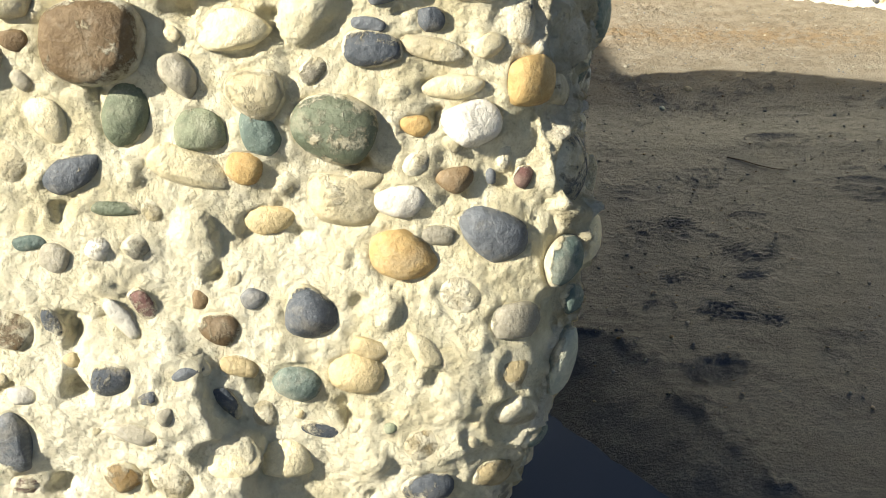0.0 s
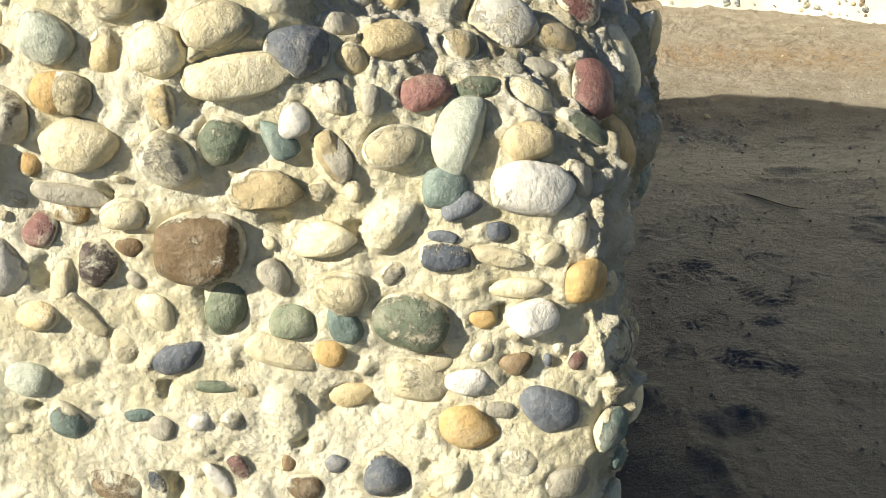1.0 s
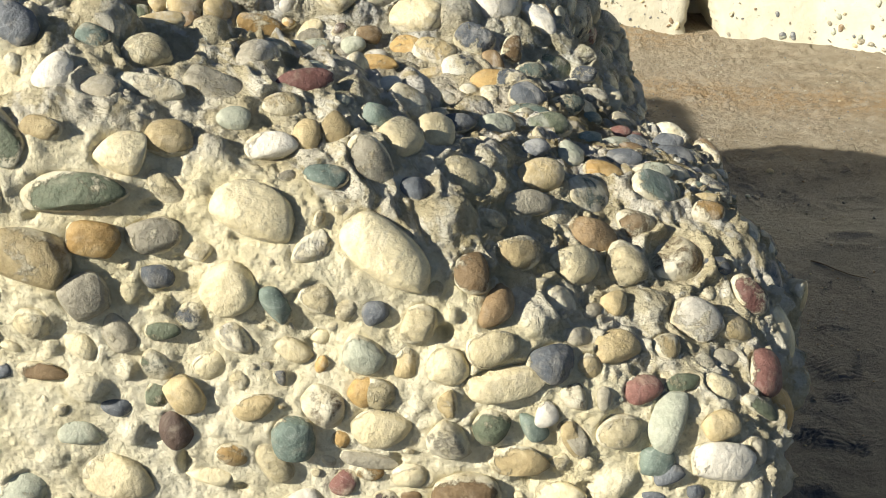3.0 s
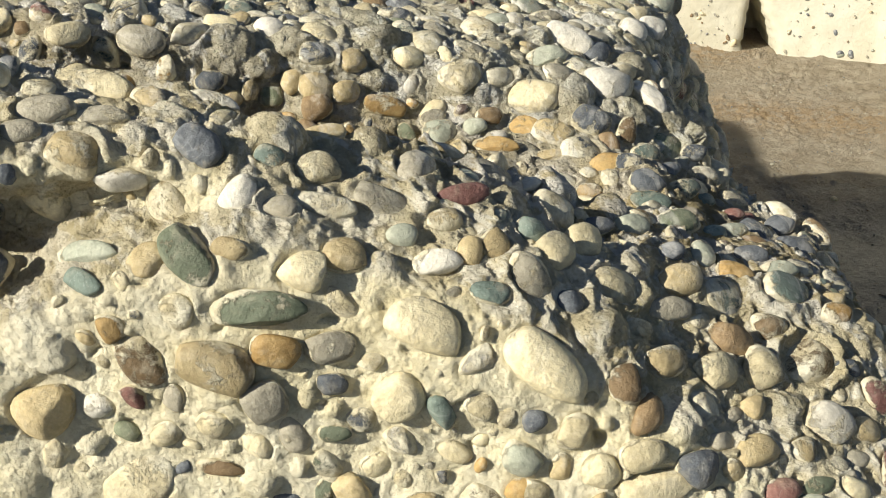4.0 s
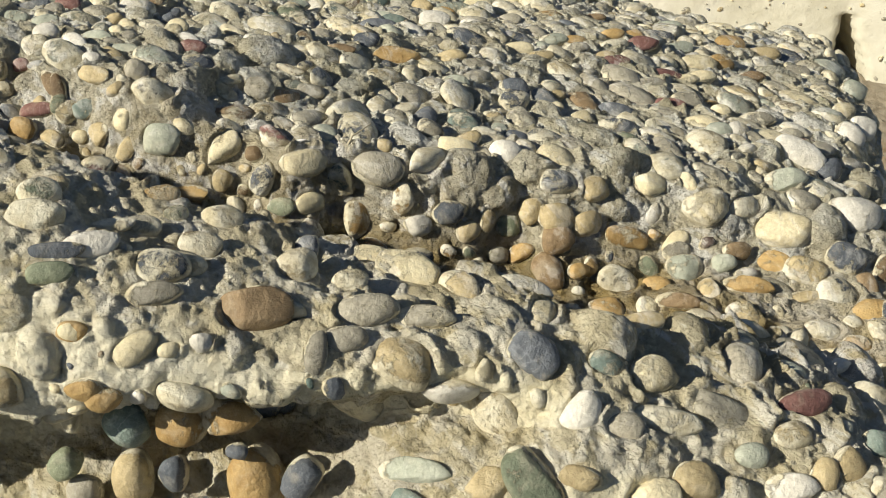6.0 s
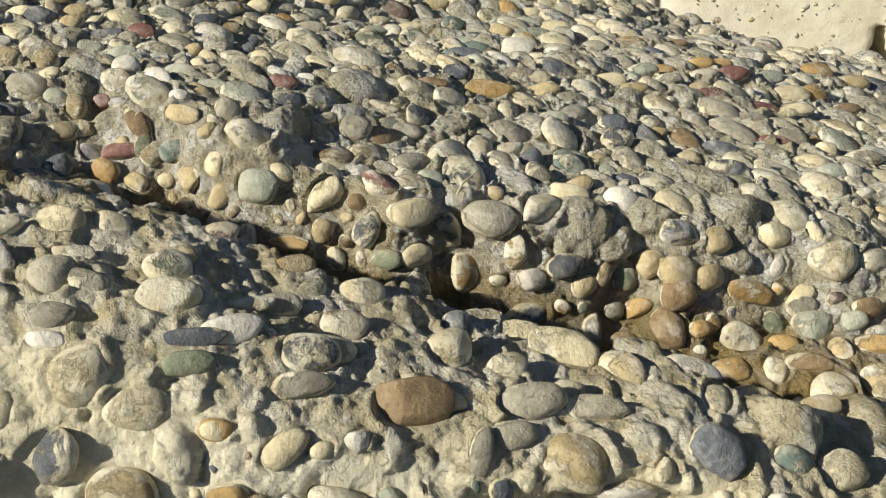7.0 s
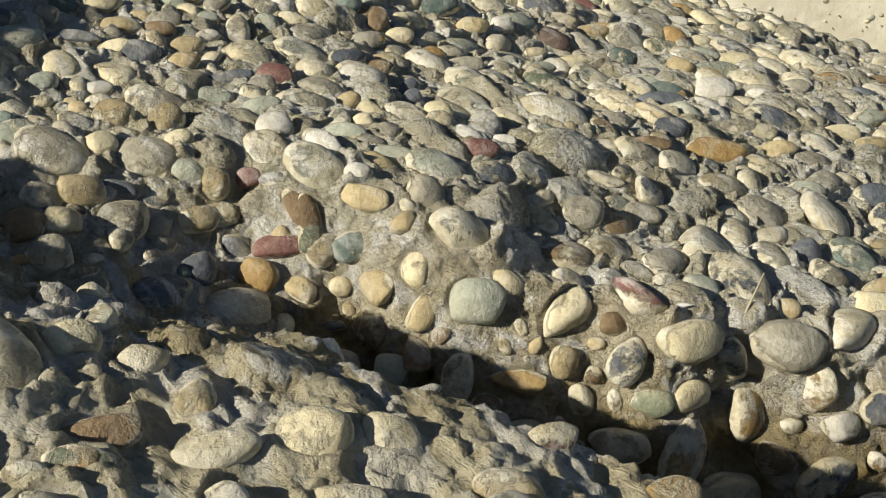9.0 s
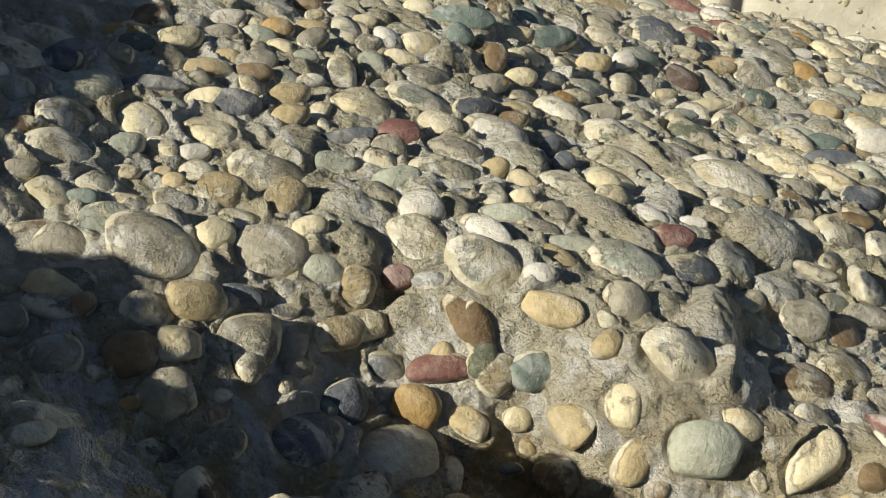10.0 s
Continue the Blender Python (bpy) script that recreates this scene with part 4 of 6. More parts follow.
bed(-0.933, 1.223, 1.141, 0.042, 0.015, -25, "cream", 11, 0.74, 0.89)
bed(-0.034, 0.529, 0.739, 0.030, 0.027, 0, "teal", 12, 0.52)
bed(0.003, 0.898, 0.896, 0.036, 0.021, -10, "slate", 0, 0.66, 0.86)
bed(-0.297, 0.628, 0.980, 0.030, 0.027, 60, "tan", 5, 0.66, 0.73)
bed(-1.144, 0.996, 1.155, 0.036, 0.021, 0, "tan", 12, 0.52)
bed(-0.935, 1.715, 1.082, 0.037, 0.020, 0, "grey", 3, 0.74, 0.88)
bed(-0.469, 1.687, 1.038, 0.039, 0.018, 0, "brown", 3, 0.74, 0.85)
bed(-0.811, 0.549, 1.116, 0.036, 0.021, 25, "cream", 3, 0.55)
bed(-0.986, 0.961, 1.056, 0.031, 0.025, -60, "brown", 10, 0.55)
bed(-1.058, 1.435, 1.158, 0.034, 0.022, 0, "cream", 1, 0.74, 0.85)
bed(-1.319, 1.383, 1.210, 0.036, 0.020, 10, "white", 4, 0.74, 0.85)
bed(-0.908, 0.664, 1.187, 0.033, 0.023, -15, "tan", 1, 0.50, 0.85)
bed(-0.033, 0.527, 0.692, 0.035, 0.021, -10, "slate", 3, 0.52)
bed(-0.621, 1.090, 1.055, 0.035, 0.021, 20, "tan", 15, 0.74, 0.89)
bed(-0.256, 0.531, 0.808, 0.028, 0.028, 80, "cream", 1, 0.52)
bed(-0.742, 2.108, 1.024, 0.034, 0.022, 0, "pale", 0, 0.74, 0.87)
bed(-0.093, 0.531, 0.759, 0.036, 0.020, -65, "grey", 8, 0.52)
bed(-0.264, 0.530, 0.807, 0.030, 0.026, 20, "ochre", 5, 0.52)
bed(-0.101, 0.531, 0.759, 0.037, 0.019, -65, "tan", 7, 0.52)
bed(-0.859, 0.634, 1.156, 0.043, 0.013, -4, "white", 10, 0.50, 0.79)
bed(-1.073, 1.537, 1.129, 0.037, 0.019, 0, "cream", 4, 0.74, 0.87)
bed(-1.364, 1.295, 1.193, 0.036, 0.020, 10, "teal", 13, 0.74, 0.89)
bed(-1.326, 0.966, 1.097, 0.036, 0.020, 0, "grey", 4, 0.70)
bed(-1.274, 1.389, 1.205, 0.030, 0.025, 0, "ochre", 0, 0.74, 0.85)
bed(-0.253, 0.652, 0.997, 0.030, 0.025, -30, "teal", 13, 0.66, 0.85)
bed(-1.018, 1.106, 1.158, 0.041, 0.015, -5, "pale", 9, 0.74, 0.85)
bed(-1.385, 1.306, 1.216, 0.039, 0.017, -5, "ochre", 12, 0.74, 0.85)
bed(-0.408, 0.999, 0.929, 0.034, 0.022, 0, "ochre", 1, 0.66, 0.85)
bed(-1.090, 1.390, 1.164, 0.038, 0.018, 0, "ochre", 8, 0.74, 0.85)
bed(-0.029, 0.973, 0.868, 0.035, 0.020, 0, "red", 8, 0.66, 0.85)
bed(-0.102, 1.029, 0.891, 0.035, 0.021, 0, "slate", 3, 0.66, 0.85)
bed(-1.115, 0.709, 1.217, 0.031, 0.024, 20, "cream", 13, 0.50, 0.85)
bed(-1.026, 0.619, 1.171, 0.034, 0.021, -60, "white", 12, 0.50, 0.80)
bed(-1.279, 1.296, 1.177, 0.035, 0.020, 0, "brown", 3, 0.74, 0.88)
bed(-1.403, 1.262, 1.202, 0.035, 0.020, 10, "slate", 3, 0.74, 0.88)
bed(-0.022, 0.523, 0.605, 0.033, 0.022, 10, "white", 15, 0.36)
bed(0.031, 0.524, 0.421, 0.033, 0.022, -20, "tan", 12, 0.36)
bed(-0.375, 0.521, 0.744, 0.030, 0.025, 0, "ochre", 0, 0.36)
bed(-1.348, 1.507, 1.174, 0.033, 0.022, 0, "pale", 0, 0.74, 0.89)
bed(-0.567, 0.978, 0.941, 0.033, 0.022, -10, "brown", 2, 0.70)
bed(-0.667, 0.707, 1.114, 0.036, 0.019, -10, "cream", 4, 0.50, 0.86)
bed(-0.847, 1.156, 1.119, 0.043, 0.012, -25, "red", 10, 0.74, 0.85)
bed(-1.390, 1.129, 1.206, 0.039, 0.016, 10, "brown", 3, 0.74, 0.85)
bed(-1.313, 0.996, 1.168, 0.033, 0.022, 0, "green", 13, 0.66, 0.85)
bed(-0.689, 0.576, 1.099, 0.036, 0.018, 72, "grey", 3, 0.50, 0.55)
bed(-0.655, 1.499, 1.078, 0.034, 0.020, 0, "white", 0, 0.74, 0.85)
bed(-1.185, 1.176, 1.171, 0.036, 0.018, -10, "pale", 9, 0.74, 0.85)
bed(-0.832, 0.641, 1.170, 0.034, 0.020, 0, "grey", 13, 0.50, 0.85)
bed(-1.234, 1.237, 1.181, 0.033, 0.022, 10, "tan", 5, 0.74, 0.85)
bed(-0.612, 0.989, 0.988, 0.030, 0.024, 0, "tan", 3, 0.55)
bed(-0.596, 0.521, 0.955, 0.030, 0.025, -40, "ochre", 10, 0.55)
bed(-0.830, 0.962, 1.064, 0.030, 0.024, 65, "slate", 5, 0.55)
bed(-0.131, 0.729, 0.934, 0.032, 0.022, 0, "slate", 8, 0.66, 0.85)
bed(-0.068, 0.844, 0.907, 0.033, 0.021, -10, "teal", 4, 0.66, 0.88)
bed(-1.061, 0.996, 1.118, 0.029, 0.025, 20, "tan", 3, 0.52)
bed(0.005, 0.525, 0.695, 0.039, 0.015, -12, "cream", 7, 0.52)
bed(0.030, 0.715, 0.884, 0.032, 0.022, -10, "ochre", 4, 0.66, 0.87)
bed(-0.904, 1.073, 1.121, 0.036, 0.018, -40, "cream", 7, 0.74, 0.86)
bed(-0.877, 0.572, 1.162, 0.037, 0.017, 0, "green", 12, 0.50, 0.55)
bed(-0.909, 1.287, 1.140, 0.036, 0.018, 0, "white", 8, 0.74, 0.85)
bed(-0.951, 1.561, 1.130, 0.030, 0.024, 0, "white", 2, 0.74, 0.85)
bed(0.052, 0.931, 0.864, 0.035, 0.019, -50, "slate", 12, 0.66, 0.85)
bed(-0.143, 0.525, 0.683, 0.032, 0.021, -55, "grey", 11, 0.52)
bed(-1.170, 1.395, 1.158, 0.035, 0.018, -20, "cream", 0, 0.74, 0.88)
bed(-1.222, 0.965, 1.082, 0.033, 0.020, 20, "grey", 14, 0.70)
bed(-0.803, 1.811, 1.057, 0.035, 0.018, -10, "ochre", 2, 0.74, 0.89)
bed(-0.690, 1.773, 1.037, 0.035, 0.018, -10, "cream", 6, 0.74, 0.88)
bed(-0.711, 1.709, 1.038, 0.033, 0.020, 0, "cream", 0, 0.74, 0.88)
bed(-0.956, 0.611, 1.162, 0.032, 0.021, -20, "grey", 15, 0.50, 0.80)
bed(-0.491, 1.237, 1.026, 0.033, 0.020, 0, "cream", 6, 0.74, 0.89)
bed(0.009, 0.526, 0.677, 0.037, 0.016, 5, "cream", 0, 0.52)
bed(-1.214, 1.505, 1.160, 0.031, 0.022, 0, "grey", 15, 0.74, 0.89)
bed(-0.953, 1.139, 1.150, 0.035, 0.018, -5, "red", 12, 0.74, 0.85)
bed(-0.332, 1.025, 0.944, 0.030, 0.022, 0, "pale", 3, 0.66, 0.55)
bed(-1.148, 1.209, 1.168, 0.029, 0.023, 0, "grey", 2, 0.74, 0.85)
bed(-1.243, 1.372, 1.199, 0.030, 0.022, 20, "grey", 3, 0.74, 0.85)
bed(-0.455, 1.478, 1.041, 0.034, 0.018, 0, "tan", 1, 0.74, 0.85)
bed(-0.192, 0.936, 0.917, 0.033, 0.019, 0, "ochre", 2, 0.66, 0.85)
bed(-1.201, 0.901, 1.133, 0.033, 0.019, 5, "grey", 4, 0.66, 0.85)
bed(-0.131, 0.531, 0.768, 0.032, 0.020, -50, "teal", 10, 0.52)
bed(-0.129, 0.515, 0.533, 0.028, 0.024, 0, "brown", 15, 0.36)
bed(-0.100, 0.520, 0.598, 0.033, 0.019, 0, "tan", 5, 0.36)
bed(-0.315, 0.531, 0.838, 0.032, 0.020, -25, "cream", 4, 0.52)
bed(-0.493, 0.564, 1.006, 0.033, 0.019, -10, "tan", 4, 0.50, 0.69)
bed(-0.991, 1.203, 1.149, 0.029, 0.023, -20, "cream", 1, 0.74, 0.89)
bed(-0.982, 0.638, 1.178, 0.034, 0.018, 0, "white", 7, 0.50, 0.80)
bed(-0.755, 1.464, 1.090, 0.032, 0.020, -35, "ochre", 3, 0.74, 0.85)
bed(-0.356, 0.598, 1.017, 0.029, 0.022, 0, "pale", 1, 0.50, 0.55)
bed(-0.297, 0.602, 1.001, 0.028, 0.024, 50, "tan", 3, 0.66, 0.55)
bed(-0.833, 0.700, 1.170, 0.034, 0.017, 0, "ochre", 9, 0.50, 0.85)
bed(-1.408, 1.173, 1.212, 0.026, 0.026, 0, "pale", 13, 0.74, 0.85)
bed(-0.966, 0.689, 1.193, 0.030, 0.021, -20, "grey", 13, 0.50, 0.85)
bed(-0.000, 0.546, 0.813, 0.034, 0.017, 0, "green", 5, 0.52)
bed(-0.419, 0.535, 0.900, 0.029, 0.022, 0, "slate", 13, 0.52)
bed(-1.262, 1.474, 1.169, 0.032, 0.019, 0, "brown", 2, 0.74, 0.89)
bed(-1.207, 1.006, 1.178, 0.036, 0.015, -15, "slate", 9, 0.66, 0.89)
bed(-0.597, 1.004, 0.997, 0.029, 0.022, 60, "tan", 1, 0.55)
bed(-1.241, 1.044, 1.175, 0.028, 0.023, 15, "cream", 13, 0.74, 0.55)
bed(-0.671, 0.653, 1.123, 0.031, 0.020, 0, "cream", 12, 0.50, 0.85)
bed(-0.970, 0.582, 1.186, 0.030, 0.020, 0, "grey", 5, 0.50, 0.55)
bed(-1.082, 1.333, 1.160, 0.031, 0.019, 0, "grey", 13, 0.74, 0.85)
bed(-0.192, 0.507, 0.444, 0.026, 0.024, 20, "ochre", 13, 0.36)
bed(-0.009, 0.516, 0.520, 0.033, 0.017, -52, "cream", 10, 0.36)
bed(-1.150, 1.027, 1.170, 0.023, 0.027, 0, "tan", 4, 0.66, 0.89)
bed(-0.877, 0.959, 1.053, 0.027, 0.023, 80, "tan", 1, 0.55)
bed(-0.841, 0.528, 1.090, 0.031, 0.019, 0, "ochre", 6, 0.55)
bed(-0.833, 0.528, 1.086, 0.029, 0.021, 0, "ochre", 5, 0.55)
bed(-0.828, 1.668, 1.104, 0.033, 0.017, 0, "ochre", 4, 0.74, 0.85)
bed(-0.630, 0.643, 1.112, 0.029, 0.020, 0, "tan", 5, 0.50, 0.85)
bed(-0.258, 0.769, 0.992, 0.033, 0.016, 0, "white", 8, 0.66, 0.85)
bed(-0.471, 0.635, 1.072, 0.029, 0.020, -30, "teal", 12, 0.50, 0.55)
bed(-0.717, 0.683, 1.137, 0.027, 0.022, 75, "slate", 2, 0.50, 0.85)
bed(-0.188, 0.508, 0.475, 0.034, 0.015, -15, "grey", 10, 0.36)
bed(-1.069, 1.018, 1.114, 0.027, 0.021, 65, "green", 3, 0.55)
bed(-0.036, 0.523, 0.622, 0.033, 0.015, 25, "cream", 13, 0.36)
bed(-0.026, 0.855, 0.898, 0.029, 0.019, -20, "brown", 1, 0.66, 0.87)
bed(0.038, 0.649, 0.875, 0.029, 0.019, -20, "slate", 6, 0.66, 0.77)
bed(-0.048, 0.595, 0.868, 0.026, 0.022, 0, "tan", 14, 0.66, 0.77)
bed(-1.021, 1.414, 1.116, 0.029, 0.019, -20, "ochre", 5, 0.74, 0.86)
bed(-0.488, 0.980, 0.959, 0.020, 0.028, 80, "ochre", 15, 0.70)
bed(-1.084, 0.630, 1.208, 0.033, 0.015, -5, "green", 12, 0.50, 0.85)
bed(-0.055, 0.988, 0.871, 0.029, 0.019, 0, "teal", 2, 0.66, 0.85)
bed(-0.579, 1.003, 0.963, 0.026, 0.022, 0, "grey", 1, 0.55)
bed(-0.918, 0.985, 1.116, 0.029, 0.019, -40, "cream", 14, 0.55)
bed(0.027, 0.745, 0.892, 0.030, 0.017, 0, "tan", 4, 0.66, 0.85)
bed(-1.205, 1.460, 1.196, 0.030, 0.017, 0, "cream", 1, 0.74, 0.85)
bed(-0.990, 1.175, 1.158, 0.026, 0.020, 0, "cream", 2, 0.74, 0.85)
bed(-0.913, 1.441, 1.117, 0.024, 0.022, 20, "cream", 13, 0.74, 0.85)
bed(-0.189, 0.516, 0.542, 0.034, 0.012, -55, "white", 9, 0.36)
bed(-0.458, 0.520, 0.789, 0.029, 0.017, 0, "slate", 14, 0.36)
bed(-1.224, 1.618, 1.148, 0.030, 0.016, 0, "cream", 4, 0.74, 0.88)
bed(-0.706, 1.579, 1.040, 0.030, 0.016, -20, "ochre", 2, 0.74, 0.89)
bed(-1.199, 1.403, 1.193, 0.026, 0.020, 0, "grey", 5, 0.74, 0.85)
bed(-0.416, 0.522, 0.856, 0.030, 0.016, 0, "green", 3, 0.55)
bed(-1.086, 0.701, 1.208, 0.026, 0.019, 0, "red", 5, 0.50, 0.85)
bed(-1.020, 1.241, 1.157, 0.026, 0.020, 50, "slate", 10, 0.74, 0.85)
bed(-0.912, 1.527, 1.117, 0.029, 0.016, 0, "cream", 0, 0.74, 0.85)
bed(-1.071, 1.201, 1.163, 0.027, 0.019, 30, "tan", 3, 0.74, 0.85)
bed(-1.094, 1.149, 1.167, 0.033, 0.012, 0, "slate", 8, 0.74, 0.85)
bed(-1.324, 0.946, 1.172, 0.023, 0.023, 0, "grey", 3, 0.66, 0.85)
bed(-0.479, 1.003, 0.942, 0.027, 0.018, 60, "ochre", 14, 0.66, 0.55)
bed(-0.017, 0.529, 0.725, 0.027, 0.018, 22, "slate", 2, 0.52)
bed(-0.120, 0.533, 0.780, 0.025, 0.020, 60, "white", 14, 0.52)
bed(-0.180, 0.519, 0.602, 0.034, 0.011, -6, "green", 11, 0.36)
bed(0.050, 0.916, 0.879, 0.029, 0.016, -10, "cream", 3, 0.66, 0.67)
bed(-1.329, 1.142, 1.183, 0.027, 0.018, 15, "pale", 4, 0.74, 0.88)
bed(-1.066, 1.324, 1.136, 0.028, 0.017, 0, "brown", 4, 0.74, 0.88)
bed(-0.128, 0.924, 0.906, 0.027, 0.018, 0, "ochre", 1, 0.66, 0.85)
bed(-1.059, 0.682, 1.204, 0.024, 0.020, 50, "tan", 14, 0.50, 0.85)
bed(-0.109, 0.524, 0.632, 0.023, 0.021, 0, "ochre", 4, 0.36)
bed(0.082, 0.548, 0.524, 0.023, 0.021, 0, "teal", 1, 0.64)
bed(-0.428, 0.525, 0.799, 0.025, 0.019, 80, "green", 13, 0.36)
bed(-1.036, 1.290, 1.137, 0.026, 0.018, 60, "slate", 1, 0.74, 0.88)
bed(-1.251, 1.409, 1.172, 0.031, 0.013, -10, "tan", 3, 0.74, 0.89)
bed(-1.283, 1.163, 1.175, 0.028, 0.016, 10, "white", 13, 0.74, 0.89)
bed(-1.181, 1.002, 1.126, 0.024, 0.020, 60, "grey", 2, 0.66, 0.55)
bed(-0.895, 0.701, 1.185, 0.028, 0.015, 0, "red", 12, 0.50, 0.85)
bed(-1.304, 1.317, 1.183, 0.026, 0.017, -10, "tan", 1, 0.74, 0.89)
bed(-0.847, 0.994, 1.072, 0.023, 0.020, 0, "brown", 11, 0.52)
bed(-0.716, 1.026, 1.079, 0.025, 0.018, 0, "tan", 1, 0.66, 0.85)
bed(-1.180, 1.071, 1.175, 0.025, 0.018, 15, "cream", 3, 0.74, 0.85)
bed(-0.731, 1.445, 1.089, 0.025, 0.017, 0, "ochre", 0, 0.74, 0.85)
bed(-1.369, 1.266, 1.211, 0.023, 0.019, 0, "grey", 4, 0.74, 0.85)
bed(-0.126, 0.513, 0.483, 0.029, 0.013, -60, "slate", 11, 0.36)
bed(-1.373, 1.420, 1.185, 0.029, 0.013, 0, "tan", 6, 0.74, 0.89)
bed(-0.964, 0.588, 1.149, 0.028, 0.014, 0, "white", 13, 0.50, 0.77)
bed(-0.246, 0.540, 0.868, 0.022, 0.020, 0, "slate", 3, 0.52)
bed(-1.344, 0.982, 1.155, 0.016, 0.026, 80, "grey", 14, 0.70)
bed(-1.174, 0.985, 1.140, 0.023, 0.019, 0, "grey", 6, 0.52)
bed(-1.049, 1.188, 1.154, 0.027, 0.015, -30, "cream", 12, 0.74, 0.90)
bed(-0.593, 0.512, 0.863, 0.024, 0.018, -25, "green", 1, 0.55)
bed(-1.229, 1.295, 1.187, 0.028, 0.014, 0, "white", 8, 0.74, 0.85)
bed(-0.303, 1.027, 0.937, 0.028, 0.013, 0, "white", 2, 0.66, 0.55)
bed(0.015, 0.523, 0.621, 0.024, 0.017, 0, "brown", 14, 0.52)
bed(-0.116, 0.515, 0.507, 0.027, 0.014, -15, "tan", 9, 0.36)
bed(-1.093, 0.627, 1.183, 0.024, 0.017, 0, "ochre", 4, 0.50, 0.78)
bed(-0.523, 1.304, 1.024, 0.025, 0.016, 0, "tan", 5, 0.74, 0.88)
bed(-1.003, 1.012, 1.135, 0.024, 0.017, 60, "tan", 14, 0.55)
bed(-1.038, 1.062, 1.159, 0.023, 0.018, 0, "white", 0, 0.74, 0.85)
bed(-0.257, 0.525, 0.724, 0.025, 0.015, 0, "ochre", 4, 0.36)
bed(-1.344, 1.028, 1.191, 0.030, 0.010, 5, "brown", 7, 0.66, 0.88)
bed(-0.857, 0.566, 1.116, 0.024, 0.016, 0, "ochre", 4, 0.50, 0.66)
bed(-0.819, 0.671, 1.160, 0.022, 0.018, 20, "green", 0, 0.50, 0.87)
bed(-0.221, 0.514, 0.578, 0.020, 0.019, 0, "grey", 4, 0.36)
bed(-1.119, 0.735, 1.205, 0.022, 0.017, 60, "cream", 13, 0.50, 0.84)
bed(-1.381, 1.345, 1.194, 0.029, 0.010, 0, "cream", 0, 0.74, 0.89)
bed(-1.369, 1.076, 1.194, 0.025, 0.014, 0, "grey", 12, 0.74, 0.88)
bed(-1.128, 1.034, 1.168, 0.022, 0.017, 0, "red", 3, 0.66, 0.89)
bed(-0.529, 1.257, 1.044, 0.021, 0.018, 0, "cream", 1, 0.74, 0.85)
bed(-1.330, 1.066, 1.189, 0.024, 0.014, 0, "teal", 9, 0.74, 0.85)
bed(-0.851, 0.550, 1.129, 0.021, 0.017, 0, "cream", 0, 0.55)
bed(-0.039, 0.519, 0.523, 0.024, 0.014, -20, "tan", 12, 0.36)
bed(-1.363, 1.333, 1.191, 0.028, 0.010, 0, "grey", 1, 0.74, 0.89)
bed(-1.383, 1.309, 1.196, 0.020, 0.018, 20, "pale", 15, 0.74, 0.89)
bed(-1.271, 1.060, 1.184, 0.022, 0.016, -30, "grey", 5, 0.74, 0.85)
bed(-1.054, 1.157, 1.164, 0.022, 0.016, 0, "cream", 6, 0.74, 0.85)
bed(-0.175, 0.514, 0.548, 0.024, 0.013, -60, "red", 12, 0.36)
bed(-0.080, 0.514, 0.467, 0.026, 0.011, -15, "slate", 7, 0.36)
bed(-1.239, 1.346, 1.171, 0.024, 0.013, 0, "pale", 2, 0.74, 0.88)
bed(-1.184, 0.993, 1.170, 0.026, 0.011, -5, "slate", 10, 0.52)
bed(-1.051, 1.006, 1.083, 0.019, 0.017, 0, "cream", 1, 0.55)
bed(-0.002, 0.521, 0.586, 0.022, 0.014, 0, "grey", 1, 0.36)
bed(-0.713, 0.610, 1.103, 0.022, 0.014, 0, "tan", 2, 0.50, 0.78)
bed(0.040, 0.530, 0.698, 0.021, 0.014, 20, "cream", 13, 0.52)
bed(-0.248, 0.508, 0.494, 0.021, 0.014, 0, "white", 13, 0.36)
bed(-1.068, 1.493, 1.129, 0.022, 0.013, 0, "cream", 2, 0.74, 0.86)
bed(-1.106, 0.620, 1.214, 0.020, 0.015, 0, "tan", 0, 0.50, 0.85)
bed(-0.928, 1.168, 1.148, 0.024, 0.010, -10, "white", 9, 0.74, 0.85)
bed(-1.093, 1.016, 1.119, 0.019, 0.015, 70, "tan", 4, 0.55)
bed(-0.761, 0.561, 1.113, 0.019, 0.015, 0, "white", 14, 0.50, 0.55)
bed(-0.077, 0.535, 0.792, 0.021, 0.013, 80, "grey", 1, 0.52)
bed(-1.295, 0.973, 1.160, 0.015, 0.019, 0, "brown", 1, 0.70)
bed(-0.231, 0.510, 0.541, 0.021, 0.012, -60, "slate", 15, 0.36)
bed(-0.226, 0.527, 0.702, 0.019, 0.014, 0, "brown", 15, 0.36)
bed(-0.010, 0.525, 0.649, 0.019, 0.014, 0, "ochre", 15, 0.52)
bed(-1.453, 1.403, 1.195, 0.020, 0.013, 0, "slate", 12, 0.74, 0.89)
bed(-1.318, 1.108, 1.181, 0.022, 0.011, 0, "cream", 4, 0.74, 0.89)
bed(-1.289, 1.113, 1.184, 0.017, 0.015, 0, "tan", 0, 0.74, 0.85)
bed(-1.080, 1.175, 1.165, 0.018, 0.014, 0, "white", 0, 0.74, 0.85)
bed(-0.234, 0.515, 0.587, 0.022, 0.010, 0, "teal", 3, 0.36)
bed(0.005, 0.524, 0.713, 0.017, 0.015, 0, "slate", 13, 0.52)
bed(-0.770, 0.578, 1.103, 0.016, 0.016, 0, "white", 13, 0.50, 0.71)
bed(-1.224, 0.771, 1.254, 0.020, 0.011, 0, "grey", 7, 0.50, 0.85)
